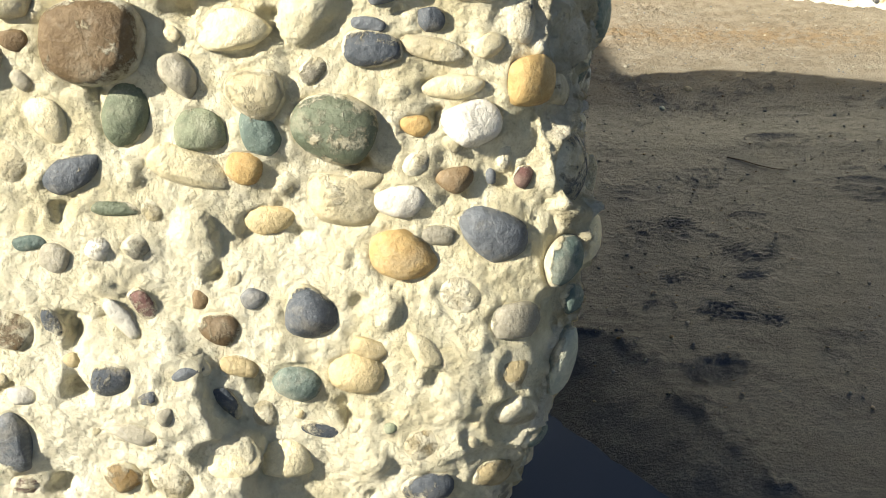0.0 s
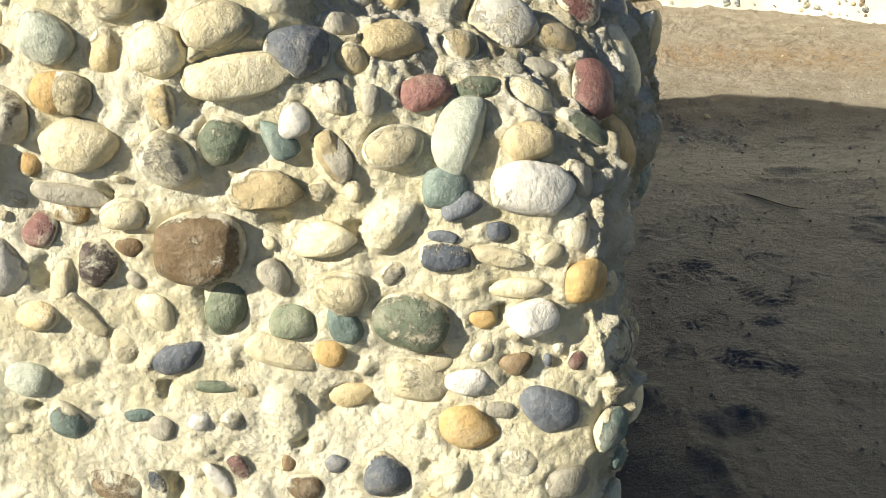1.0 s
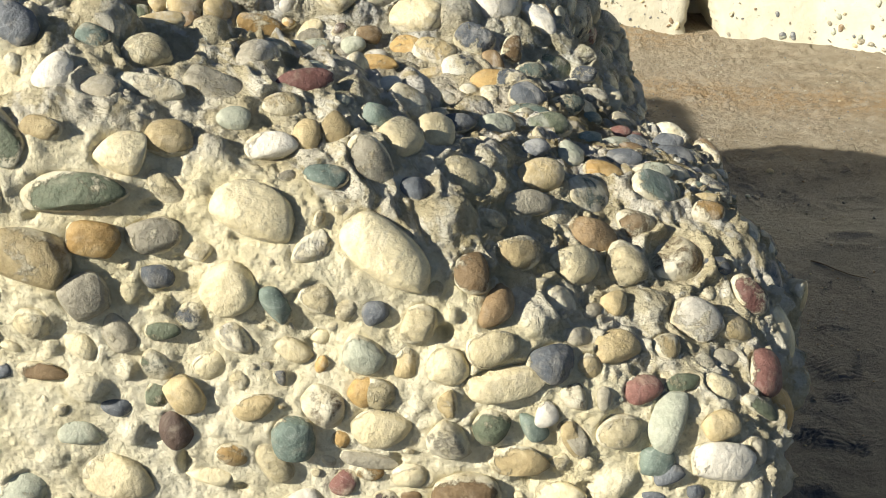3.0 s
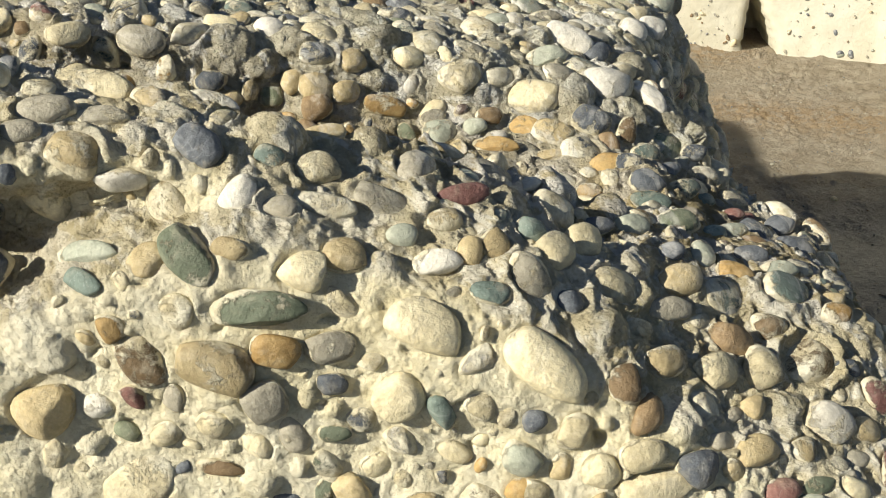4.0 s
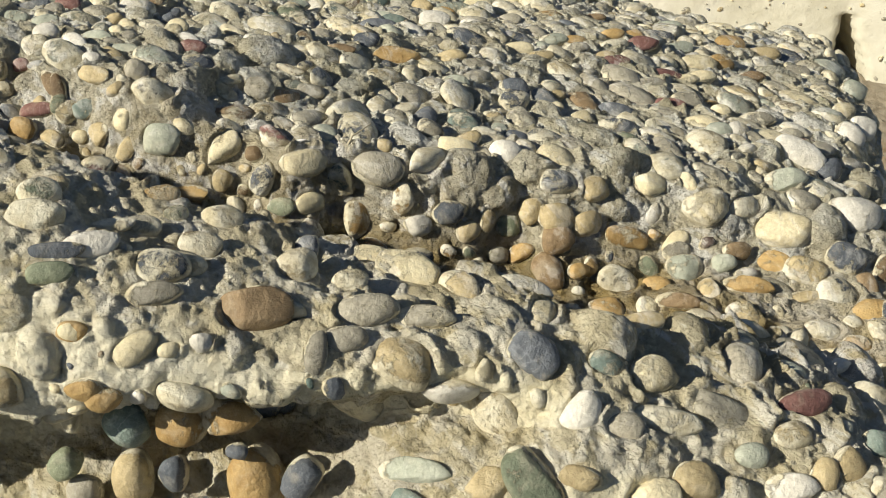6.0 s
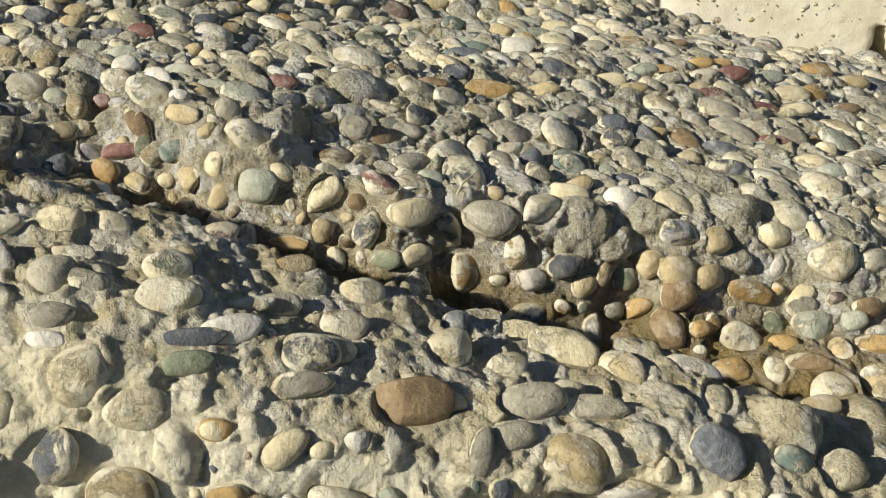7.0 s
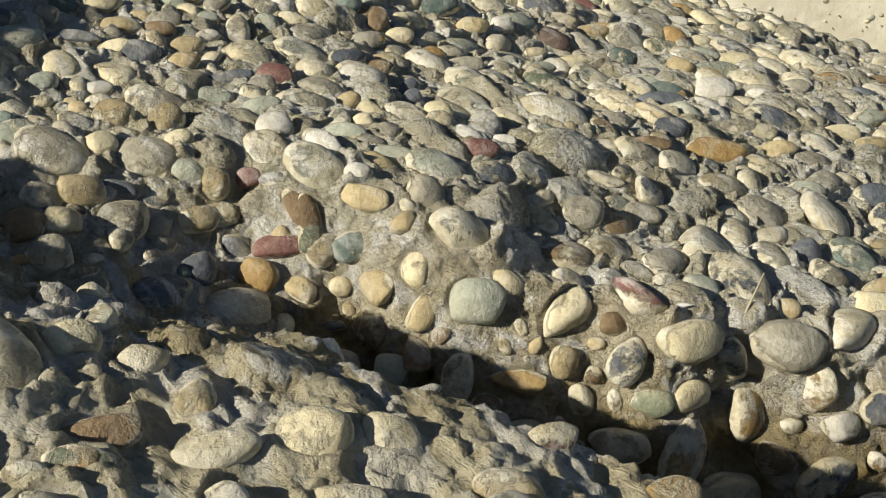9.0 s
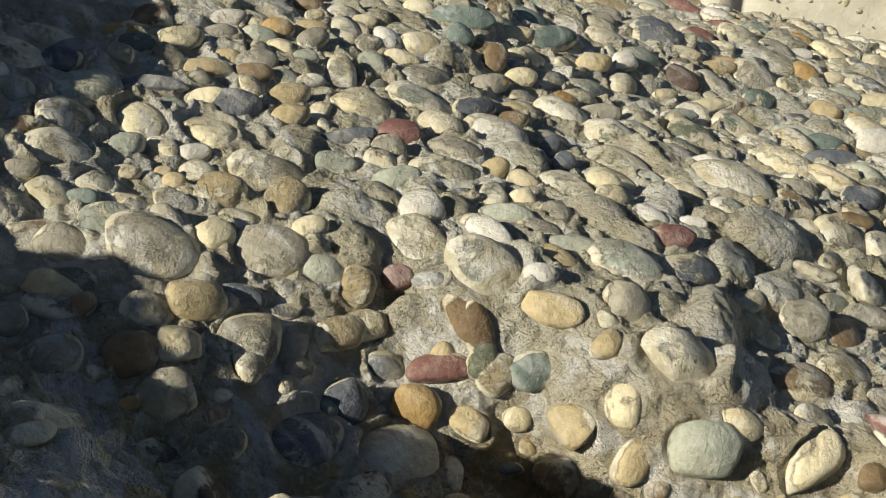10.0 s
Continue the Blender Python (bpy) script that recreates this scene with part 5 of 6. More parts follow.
bed(-0.112, 0.520, 0.556, 0.017, 0.014, 0, "slate", 5, 0.36)
bed(-1.252, 1.442, 1.171, 0.019, 0.012, 0, "cream", 3, 0.74, 0.89)
bed(-0.026, 0.527, 0.711, 0.022, 0.008, -10, "slate", 9, 0.52)
bed(-1.171, 0.970, 1.078, 0.017, 0.013, 0, "teal", 5, 0.70)
bed(-0.852, 0.960, 1.046, 0.015, 0.015, 0, "brown", 2, 0.55)
bed(-0.228, 0.512, 0.539, 0.019, 0.010, -58, "slate", 8, 0.36)
bed(0.019, 0.521, 0.643, 0.016, 0.012, 0, "cream", 14, 0.52)
bed(0.060, 0.532, 0.616, 0.015, 0.013, 60, "red", 2, 0.52)
bed(-1.055, 0.989, 1.062, 0.019, 0.009, -10, "slate", 11, 0.70)
bed(-0.877, 1.222, 1.133, 0.015, 0.013, 0, "tan", 6, 0.74, 0.88)
bed(-0.959, 0.723, 1.190, 0.018, 0.008, 0, "grey", 8, 0.50, 0.85)
bed(-1.331, 0.985, 1.158, 0.010, 0.015, 80, "pale", 15, 0.70)
bed(-0.166, 0.509, 0.480, 0.012, 0.012, 0, "grey", 14, 0.36)
bed(-1.297, 1.123, 1.178, 0.014, 0.010, 0, "tan", 3, 0.74, 0.89)
bed(-1.276, 0.955, 1.121, 0.013, 0.011, 0, "ochre", 3, 0.70)
bed(-1.255, 0.913, 1.153, 0.014, 0.010, 0, "ochre", 1, 0.66, 0.85)
bed(-0.214, 0.509, 0.513, 0.012, 0.010, 0, "tan", 6, 0.36)
bed(-0.028, 0.513, 0.468, 0.009, 0.008, 0, "green", 3, 0.36)


PICKED = min(len(placed), 300)
CHOSEN = len(placed)


def weighted(rng, table):
    names, weights = zip(*table)
    return rng.choices(names, weights)[0]


rng = random.Random(11)
order = np.flatnonzero((block_verts[:, 0] > -1.75) & (block_verts[:, 2] > 0.25) & (block_verts[:, 1] < 2.45))
np.random.RandomState(5).shuffle(order)
FACE_MIX = (("cream", 44), ("crust", 36), ("tan", 12), ("grey", 9), ("green", 4), ("pale", 4), ("teal", 3), ("slate", 7), ("ochre", 3), ("brown", 4), ("red", 1), ("white", 4))
RIDGE_MIX = (("crust", 82), ("grey", 7), ("tan", 7), ("cream", 8), ("slate", 2), ("white", 4))
SLAB_MIX = (("crust", 30), ("grey", 30), ("pale", 12), ("cream", 16), ("tan", 8), ("slate", 8), ("white", 5), ("green", 2), ("teal", 2), ("brown", 3), ("ochre", 1), ("red", 1))
SHOULDER_MIX = (("slate", 26), ("teal", 14), ("grey", 18), ("green", 8), ("tan", 8), ("brown", 8), ("crust", 16), ("ochre", 3), ("cream", 6), ("red", 4))
CLEFT_MIX = (("ochre", 18), ("brown", 26), ("tan", 22), ("grey", 12), ("green", 6), ("slate", 8), ("dark", 6), ("cream", 6), ("red", 4))
for lo, hi, gap, share in ((0.050, 0.085, 0.94, 1.0), (0.030, 0.050, 0.96, 1.0), (0.015, 0.029, 1.02, 0.8), (0.007, 0.014, 1.15, 0.4)):
    for i in order:
        if rng.random() > share:
            continue
        p, n = block_verts[i], block_normals[i]
        on_face = n[1] < -0.72
        slab = not on_face and p[1] > 1.0
        ridge = not on_face and p[1] < 0.84 and p[0] < -0.38
        if lo < 0.012 and not (p[1] < 0.75 and p[0] > -1.25):
            continue
        if lo < 0.02 and (slab or ridge) and rng.random() < 0.85:
            continue
        if lo > 0.04 and p[1] < 0.6 and rng.random() < 0.95:
            continue
        size = lo + (hi - lo) * rng.random() ** 1.3
        if not on_face and not slab and not ridge:
            size = min(size, 0.062)
        if near.clash(tuple(p), size * 0.45, gap * (0.86 if slab else 1.0)):
            continue
        if ridge and rng.random() < 0.62:
            near.add(tuple(p), size * 0.3)
            continue
        smooth_face = on_face and p[2] < 0.60 + 0.5 * (-p[0])*0.75
        if smooth_face and rng.random() < 0.45:
            near.add(tuple(p), size * 0.28)
            continue
        cleft = 0.70 < p[1] < 1.06 and p[2] < slab_top(p[0], p[1]) - 0.035 and p[0] < -0.22
        shoulder = not on_face and p[0] > -0.24 and 0.68 < p[1] < 1.6 and p[2] < slab_top(p[0], p[1]) - 0.02
        mix = CLEFT_MIX if cleft else SHOULDER_MIX if shoulder else FACE_MIX if on_face else RIDGE_MIX if ridge else SLAB_MIX
        width = size * rng.uniform(0.58, 0.92)
        thick = width * rng.uniform(0.55, 0.9)
        if slab or shoulder:
            width, thick = size * rng.uniform(0.55, 0.8), size * rng.uniform(0.34, 0.52)
        stone = weighted(rng, mix)
        if stone == "crust" and not on_face:
            thick = width * (rng.uniform(0.35, 0.6) if ridge else rng.uniform(0.5, 0.8))
        sink = rng.uniform(0.68, 0.95) if smooth_face else rng.uniform(0.45, 0.80) if on_face else rng.uniform(0.42, 0.70) if slab else rng.uniform(0.48, 0.80)
        if cleft:
            sink = rng.uniform(0.45, 0.75)
        placed.append((Vector(p) + Vector(n) * (thick * (0.5 - sink)), Vector(n), size / 2, width / 2, thick / 2,
                       rng.uniform(0, 180) if on_face else rng.gauss(-26, 24), stone, rng.randrange(16), rng.gauss(0, 14) if on_face else rng.gauss(8, 13)))
        near.add(tuple(p), (size + width) / 4)


def stone_matrix(p, n, turn, lean):
    """Local z out of the surface; local x along the surface, turned up from the level line."""
    side = Vector((0, 0, 1)).cross(n)
    side = side.normalized() if side.length > 0.25 else (Vector((1, 0, 0)) - n * n.x).normalized()
    basis = Matrix((side, n.cross(side), n)).transposed().to_4x4()
    return Matrix.Translation(p) @ basis @ Euler((radians(lean), radians(lean * 0.6), radians(turn))).to_matrix().to_4x4()


# mortar sheet: finer, rough, swelling up round each stone
def refine(verts, quads, keep):
    """Split the kept quads; the rest stay, both on one list of points."""
    fine_v, fine_q = split(verts, quads[keep])
    return fine_v, [quads[~keep], fine_q]


mid = block_verts[block_quads].mean(1)
shown = (mid[:, 0] > -1.62) & (mid[:, 2] > 0.22) & (mid[:, 1] < 2.5)
fine_verts, (coarse, medium) = refine(block_verts, block_quads, shown)
mid = fine_verts[medium].mean(1)
shown = (mid[:, 0] > -1.40) & (mid[:, 2] > 0.36) & (mid[:, 1] < 1.16 + 0.75 * (mid[:, 2] > slab_top(mid[:, 0], mid[:, 1]) - 0.10) + 0.9 * (mid[:, 0] > -0.22))
fine_verts, (medium, finest) = refine(fine_verts, medium, shown)
fine_quads = np.concatenate([coarse, medium, finest])
used = np.unique(fine_quads)
renumber = np.zeros(len(fine_verts), dtype=np.int64)
renumber[used] = np.arange(len(used))
fine_verts, fine_quads = fine_verts[used], renumber[fine_quads]
fine_normals = normals_of(fine_verts, fine_quads)
facing = smoothstep(0.55, 0.9, -fine_normals[:, 1])
cast = facing * smoothstep(0.06, -0.06, fine_verts[:, 2] - (0.62 - 0.42 * fine_verts[:, 0])) * (0.55 + 0.45 * value_noise(fine_verts, 9, 2, 0.5, 8.0))
crag = 0.5 - 1.9 * np.abs(value_noise(fine_verts, 16, 5, 0.62, 2.5))
broad = value_noise(fine_verts, 8, 7, 0.62, 0.0)
grit = value_noise(fine_verts, 120, 2, 0.7, 3.3)
calm_face = value_noise(fine_verts, 8, 3, 0.5, 0.0)
lift = (1 - facing) * (0.010 * calm_face + 0.010 * broad) + facing * (0.016 * calm_face + 0.005 * broad) + 0.005 * (1 - facing) * value_noise(fine_verts, 4.3, 2, 0.5, 14.0) + (0.0035 + 0.0010 * (1 - facing)) * crag + (0.0026 + 0.0022 * (1 - facing)) * grit
lean = np.stack([0.62 * fine_verts[:, 0] - 0.79 * fine_verts[:, 1], 0.79 * fine_verts[:, 0] + 0.62 * fine_verts[:, 1], fine_verts[:, 2]], 1) * (0.3, 1.0, 0.8)
streak = 0.5 - 1.8 * np.abs(value_noise(lean, 34, 4, 0.6, 61.0))
lift = lift + 0.0065 * (1 - facing) * streak
lift = lift * (1 - 0.48 * np.clip(cast, 0, 1))
calm = 1 - 0.45 * (1 - facing)
pits = np.maximum(value_noise(fine_verts, 46, 2, 0.5, 12.0) - 0.42, 0)
lift = lift - 0.05 * pits * facing
# a cast ridge runs down the face and drops off to one side
step_x = -0.150 + (0.524 - fine_verts[:, 2]) * 0.402 + 0.008 * value_noise(fine_verts, 18, 3, 0.6, 51.0) - fine_verts[:, 0]
lift = lift + 0.020 * facing * smoothstep(-0.004, 0.008, step_x) * smoothstep(0.16, 0.02, step_x) * smoothstep(0.554, 0.484, fine_verts[:, 2])
cell_of = {}
for i, key in enumerate(map(tuple, np.floor(fine_verts / 0.05).astype(int))):
    cell_of.setdefault(key, []).append(i)
cell_of = {k: np.array(v) for k, v in cell_of.items()}
NONE = np.zeros(0, dtype=int)
raw = lift.copy()
creep = (0.08 + 1.0 * np.maximum(value_noise(fine_verts, 40, 3, 0.65, 21.0), -0.1)) * (1 - 0.55 * facing)
creep = creep + (1 - facing) * (0.22 + 0.5 * np.maximum(value_noise(fine_verts, 17, 2, 0.5, 25.0), -0.1))
creep = np.minimum(creep, 0.5)
lumpy = value_noise(fine_verts, 30, 4, 0.6, 41.0)
for s, (p, n, a, b, c, turn, stone, shape, lean) in enumerate(placed):
    k = np.floor(np.array(p) / 0.05).astype(int)
    ids = np.concatenate([cell_of.get((k[0] + dx, k[1] + dy, k[2] + dz), NONE) for dx in (-1, 0, 1) for dy in (-1, 0, 1) for dz in (-1, 0, 1)])
    if not len(ids):
        continue
    m = np.array(stone_matrix(p, n, turn, lean).to_3x3())
    q = (fine_verts[ids] - np.array(p)) @ m
    d = np.hypot(np.hypot(q[:, 0] / a, q[:, 1] / b), 0.35 * q[:, 2] / c)
    here = ids[d < 1.0]
    ride = float(np.clip(raw[here].mean(), -0.03, 0.03)) if len(here) else 0.0
    placed[s] = (p + n * ride, n, a, b, c, turn, stone, shape, lean)
    if stone == "crust":      # wholly skinned over: a swelling of the mortar itself
        span = np.hypot(q[:, 0] / a, q[:, 1] / b) * (1 + 0.30 * lumpy[ids])
        dome = c * np.maximum(1 - span ** 2.4, 0) ** 0.5 - q[:, 2] + ride + calm[ids] * (0.004 * lumpy[ids] + 0.0035 * crag[ids] + 0.0028 * grit[ids] + 0.005 * (1 - facing[ids]) * streak[ids])
        lift[ids] = np.where((span < 1.0) & (np.abs(q[:, 2]) < 1.4 * c + 0.006) & (fine_normals[ids] @ np.array(n) > 0.62), smax(lift[ids], np.minimum(dome, 1.7 * c * np.maximum(1 - span ** 2.4, 0) ** 0.5), 0.003 + 0.009 * (1 - facing[ids])), lift[ids])
        continue
    soft = smoothstep(1.12, 0.80, d)
    lift[ids] = lift[ids] * (1 - soft) + soft * (ride - 0.10 * c) + c * creep[ids] * smoothstep(0.2, 0.8, fine_normals[ids] @ np.array(n)) * (0.55 if s < CHOSEN else 1.0) * np.exp(-((d - 1.05) / 0.22) ** 2) - 0.06 * c * facing[ids] * np.exp(-((d - 1.6) / 0.25) ** 2)
lift = np.clip(lift, raw - 0.03, raw + 0.026)
# mask for browner mortar: low in the cleft, and in the hollow under the brow
darkened = smoothstep(0.70, 0.76, fine_verts[:, 1]) * smoothstep(1.14, 1.02, fine_verts[:, 1])
darkened = darkened * smoothstep(0.02, -0.06, fine_verts[:, 0]) * smoothstep(-0.045, -0.10, fine_verts[:, 2] - slab_top(fine_verts[:, 0], fine_verts[:, 1]))
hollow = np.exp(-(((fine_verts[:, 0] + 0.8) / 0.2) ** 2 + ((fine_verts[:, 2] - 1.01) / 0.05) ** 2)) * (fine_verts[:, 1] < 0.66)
fine_verts = fine_verts + fine_normals * lift[:, None]
me = mesh_from("mortar", fine_verts, fine_quads, [MORTAR])
attribute(me, "weathered", np.maximum((1 - smoothstep(0.15, 0.75, facing)) * (0.5 + 0.5 * smoothstep(0.64, 0.80, fine_verts[:, 1])), smoothstep(0.66, 0.74, fine_verts[:, 1])))
attribute(me, "darkened", np.clip(darkened + 0.6 * hollow, 0, 1))
part("mortar", me, block, "cream shell-sand mortar, pitted and salt-bleached")


# ---------------------------------------------------------------- sand
def levels(*runs):
    """Coordinates from runs of (start, stop, step)."""
    out = [np.arange(a, b, s) for a, b, s in runs]
    return np.unique(np.round(np.concatenate(out), 4))


def geometric(start, stop, count):
    return start * (stop / start) ** (np.arange(count) / (count - 1))


gx = np.concatenate([-2.6 - geometric(0.3, 900, 30)[::-1], levels((-2.6, 0.0, 0.06), (0.0, 0.28, 0.0085), (0.28, 0.66, 0.003), (0.66, 2.0, 0.0085), (2.0, 4.0, 0.08)), 4 + geometric(0.3, 900, 30)])
gy = np.concatenate([-1.5 - geometric(0.3, 900, 30)[::-1], levels((-1.5, 0.7, 0.08), (0.7, 1.48, 0.0085), (1.48, 2.12, 0.003), (2.12, 4.3, 0.0085), (4.3, 4.6, 0.018), (4.6, 8.0, 0.1)), 8 + geometric(0.3, 900, 30)])
mx, my = np.meshgrid(gx, gy, indexing="ij")
flat = np.stack([mx.ravel(), my.ravel(), np.zeros(mx.size)], 1)
px, py = flat[:, 0], flat[:, 1]
height = np.interp(py, (0.4, 0.9, 1.4, 1.8, 2.3, 3.0, 4.2), (-0.06, -0.035, 0.0, 0.033, 0.074, 0.08, 0.085))
detail = smoothstep(-0.3, 0.1, px) * smoothstep(3.2, 2.4, px) * smoothstep(0.2, 0.6, py) * smoothstep(6.0, 4.8, py)
height = height + detail * (0.008 * value_noise(flat, 3.2, 3) + 0.0028 * value_noise(flat, 24, 4, 0.6, 3.0))
patchy = smoothstep(0.05, 0.5, value_noise(flat, 6.5, 3, 0.5, 9.0)) * smoothstep(1.4, 1.7, py) * 0.6
height = height + detail * patchy * 0.012 * np.maximum(value_noise(flat, 75, 3, 0.65, 1.0), -0.1)
height = height + detail * smoothstep(2.9, 3.3, py) * 0.022 * np.maximum(value_noise(flat, 22, 4, 0.65, 2.0), 0)


clods = smoothstep(0.0, 0.45, value_noise(flat, 5.0, 3, 0.6, 6.0)) * smoothstep(2.3, 2.7, py)
height = height + detail * clods * 0.020 * np.maximum(value_noise(flat, 48, 3, 0.6, 7.0), 0)


bend = [value_noise(flat, 26, 3, 0.6, k) for k in (31.0, 32.0, 33.0)]


def dent(cx, cy, rx, ry, turn, depth, rim=0.4, tread=0.0):
    """A print pressed into the sand, with a pushed-up rim."""
    global height
    c, s = math.cos(radians(turn)), math.sin(radians(turn))
    wx, wy = px - cx + 0.022 * bend[0], py - cy + 0.022 * bend[1]
    u, v = wx * c + wy * s, -wx * s + wy * c
    depth = depth * 0.42 * (0.6 + 0.9 * np.abs(bend[2]))
    q = (u / rx) ** 2 + (v / ry) ** 2
    height = height - depth * np.exp(-q ** 1.5) + rim * depth * np.exp(-((np.sqrt(q) - 1.35) / 0.3) ** 2)
    if tread:
        arc = (v + 6.0 * u ** 2 + 0.004 * bend[2]) / 0.0019
        height = height + tread * (np.sin(arc) + 0.5 * np.sin(u / 0.0024 + 3 * bend[0])) * np.exp(-q ** 2) * np.clip(0.75 + 1.5 * bend[1], 0, 1)


# ledge worn round the foot of the block, dropping to the puddle
ledge = np.interp(py, (0.5, 0.9, 1.11, 1.205, 1.341, 1.433, 1.517, 1.62), (0.80, 0.52, 0.412, 0.361, 0.305, 0.288, 0.209, -0.10))
ledge = ledge + 0.02 * value_noise(flat, 14, 3, 0.6, 2.0)
low = smoothstep(1.62, 1.5, py) * smoothstep(-0.8, 0.0, py) * smoothstep(-0.9, -0.3, px)
height = height - low * (0.005 * smoothstep(ledge + 0.016, ledge - 0.030, px) + 0.034 * smoothstep(ledge - 0.02, ledge - 0.20, px))
height = height + 0.010 * low * np.exp(-((px - ledge - 0.02) / 0.03) ** 2) * np.maximum(value_noise(flat, 38, 3, 0.6, 5.0), 0)
dent(0.372, 1.40, 0.045, 0.034, 15, 0.0260, 0.1)
dent(0.330, 1.395, 0.03, 0.03, 0, 0.0080, 0.1)
dent(0.688, 2.345, 0.060, 0.030, 10, 0.0099, 0.8)
dent(0.740, 2.315, 0.030, 0.020, -20, 0.0055, 0.8)
dent(0.516, 1.802, 0.052, 0.045, 12, 0.0014, 0.3, 0.0018)
dent(0.500, 1.715, 0.030, 0.026, 12, 0.0014, 0.3, 0.0018)
dent(0.388, 1.900, 0.050, 0.042, 28, 0.0014, 0.3, 0.0018)
dent(0.366, 1.700, 0.040, 0.022, 5, 0.0014, 0.3, 0.0018)
dent(0.532, 1.944, 0.040, 0.020, 0, 0.0014, 0.3, 0.0018)
dent(0.440, 1.585, 0.070, 0.030, -8, 0.0014, 0.3, 0.0018)
dent(0.597, 1.488, 0.045, 0.022, -5, 0.0050, 0.5)
dent(0.500, 1.545, 0.028, 0.030, 40, 0.0014, 0.3, 0.0018)
dent(0.818, 2.078, 0.050, 0.020, -25, 0.0077, 0.8)
dent(0.341, 2.033, 0.036, 0.016, 0, 0.0039, 0.8)
dent(0.470, 2.060, 0.026, 0.014, 10, 0.0033, 0.8)
dent(0.311, 1.595, 0.036, 0.022, 30, 0.0044, 0.8)
dent(0.240, 1.560, 0.030, 0.018, 20, 0.0039, 0.8)
dent(0.900, 2.500, 0.050, 0.024, 10, 0.0066, 0.8)
dent(0.760, 2.560, 0.060, 0.026, -10, 0.0066, 0.8)
dent(0.560, 3.080, 0.060, 0.030, 20, 0.0140, 0.8)
dent(0.460, 3.150, 0.050, 0.020, 0, 0.0120, 0.8)
dent(0.860, 3.650, 0.070, 0.040, 15, 0.0160, 0.8)
dent(0.980, 3.760, 0.080, 0.050, -20, 0.0180, 0.8)
dent(0.620, 3.800, 0.060, 0.030, 5, 0.0140, 0.8)
dent(0.720, 3.930, 0.080, 0.030, 0, 0.0140, 0.8)
dent(1.050, 3.500, 0.070, 0.030, 30, 0.0160, 0.8)
dent(0.500, 3.950, 0.060, 0.030, -10, 0.0120, 0.8)
# bank of sand against the wall
height = height + 0.10 * smoothstep(4.15, 4.5, py) * smoothstep(0.52, 0.30, px) * smoothstep(-0.6, -0.2, px)


flat[:, 2] = height
nx, ny = mx.shape
ids = np.arange(nx * ny).reshape(nx, ny)
quads = np.stack([ids[:-1, :-1], ids[1:, :-1], ids[1:, 1:], ids[:-1, 1:]], -1).reshape(-1, 4)
me = mesh_from("ground", flat, quads, [SAND])
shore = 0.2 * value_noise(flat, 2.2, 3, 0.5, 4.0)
# wet sand; also paints the block's shadow into the sand out to its edge
wet_shade = np.clip(smoothstep(2.95, 2.35, py + 0.5 * shore), 0, 1) * 0.93
wet_shade = np.clip(wet_shade + 0.6 * smoothstep(0.55, 0.2, np.hypot(px - 0.12, (py - 1.2) * 0.9) + shore), 0, 1)
attribute(me, "wet_shade", wet_shade)
band = np.exp(-((py - 3.42 + 0.25 * (px - 0.8) + 0.1 * shore) / 0.16) ** 2) + np.exp(-((py - 4.25) / 0.2) ** 2) * smoothstep(0.75, 0.35, px)
attribute(me, "rust", np.clip(band * smoothstep(1.5, 1.1, px), 0, 1))
ground = new("ground", me)
tagged(ground, "trodden beach sand, damp and with the block's shade in its colour, prints and dry crumbs", "sand", kind="structure")


# ---------------------------------------------------------------- sea wall behind
def wall_line(x):
    """Where the face of the sea wall stands at its foot."""
    return np.interp(x, (-0.3, 0.55, 1.0, 1.3, 4.6), (4.37, 4.24, 4.08, 3.86, 1.6))


def sea_wall(name, stretch, line, height, cave):
    """A cast wall with a worn face, thick to the back; cave: foot, half width, top of a cleft worn into it."""
    start, bend_at, stop = stretch
    u0 = np.concatenate([np.linspace(start, bend_at, 150), np.linspace(bend_at, stop, 90)[1:]])
    v0 = np.unique(np.concatenate([np.linspace(-0.2, 0.45, 55), np.linspace(0.45, height, 30)]))
    u, v = np.meshgrid(u0, v0, indexing="ij")
    face = np.stack([u, line(u) + 0.04 * v, v], -1).reshape(-1, 3)
    edge = np.minimum(u - start, height - v).ravel()
    face[:, 1] += 0.008 * value_noise(face, 5, 3) + 0.003 * value_noise(face, 40, 3, 0.6, 4.0) + 0.05 * np.exp(-np.maximum(edge, 0) / 0.04)
    foot, half, top = cave
    z = np.clip(face[:, 2] / top, 0, 1)
    gap = np.abs(face[:, 0] - (foot - 0.045 * z) + 0.012 * value_noise(face, 25, 2)) - half * (1 - z)
    inside = smoothstep(0.012, -0.006, gap) * smoothstep(1.0, 0.93, face[:, 2] / top)
    face[:, 1] += 0.35 * inside + 0.02 * smoothstep(0.05, 0.0, gap) * (face[:, 2] < top)
    nu, nv = u.shape
    ids = np.arange(nu * nv).reshape(nu, nv)
    q = [np.stack([ids[:-1, :-1], ids[1:, :-1], ids[1:, 1:], ids[:-1, 1:]], -1).reshape(-1, 4)]
    m = nu * nv
    back = np.stack([u, line(u) + 1.0, v], -1).reshape(-1, 3)
    q.append(q[0][:, ::-1] + m)
    for line in (ids[:, -1], ids[0, ::-1], ids[-1, :]):
        q.append(np.stack([line[:-1], line[1:], line[1:] + m, line[:-1] + m], 1))
    ob = new(name, mesh_from(name, np.concatenate([face, back]), np.concatenate(q), [WALL]))
    return tagged(ob, "cream cast concrete sea wall, worn and pitted", "wall", kind="structure")


wall = sea_wall("wall_north", (-0.27, 1.5, 4.5), wall_line, 1.5, (0.60, 0.072, 0.34))
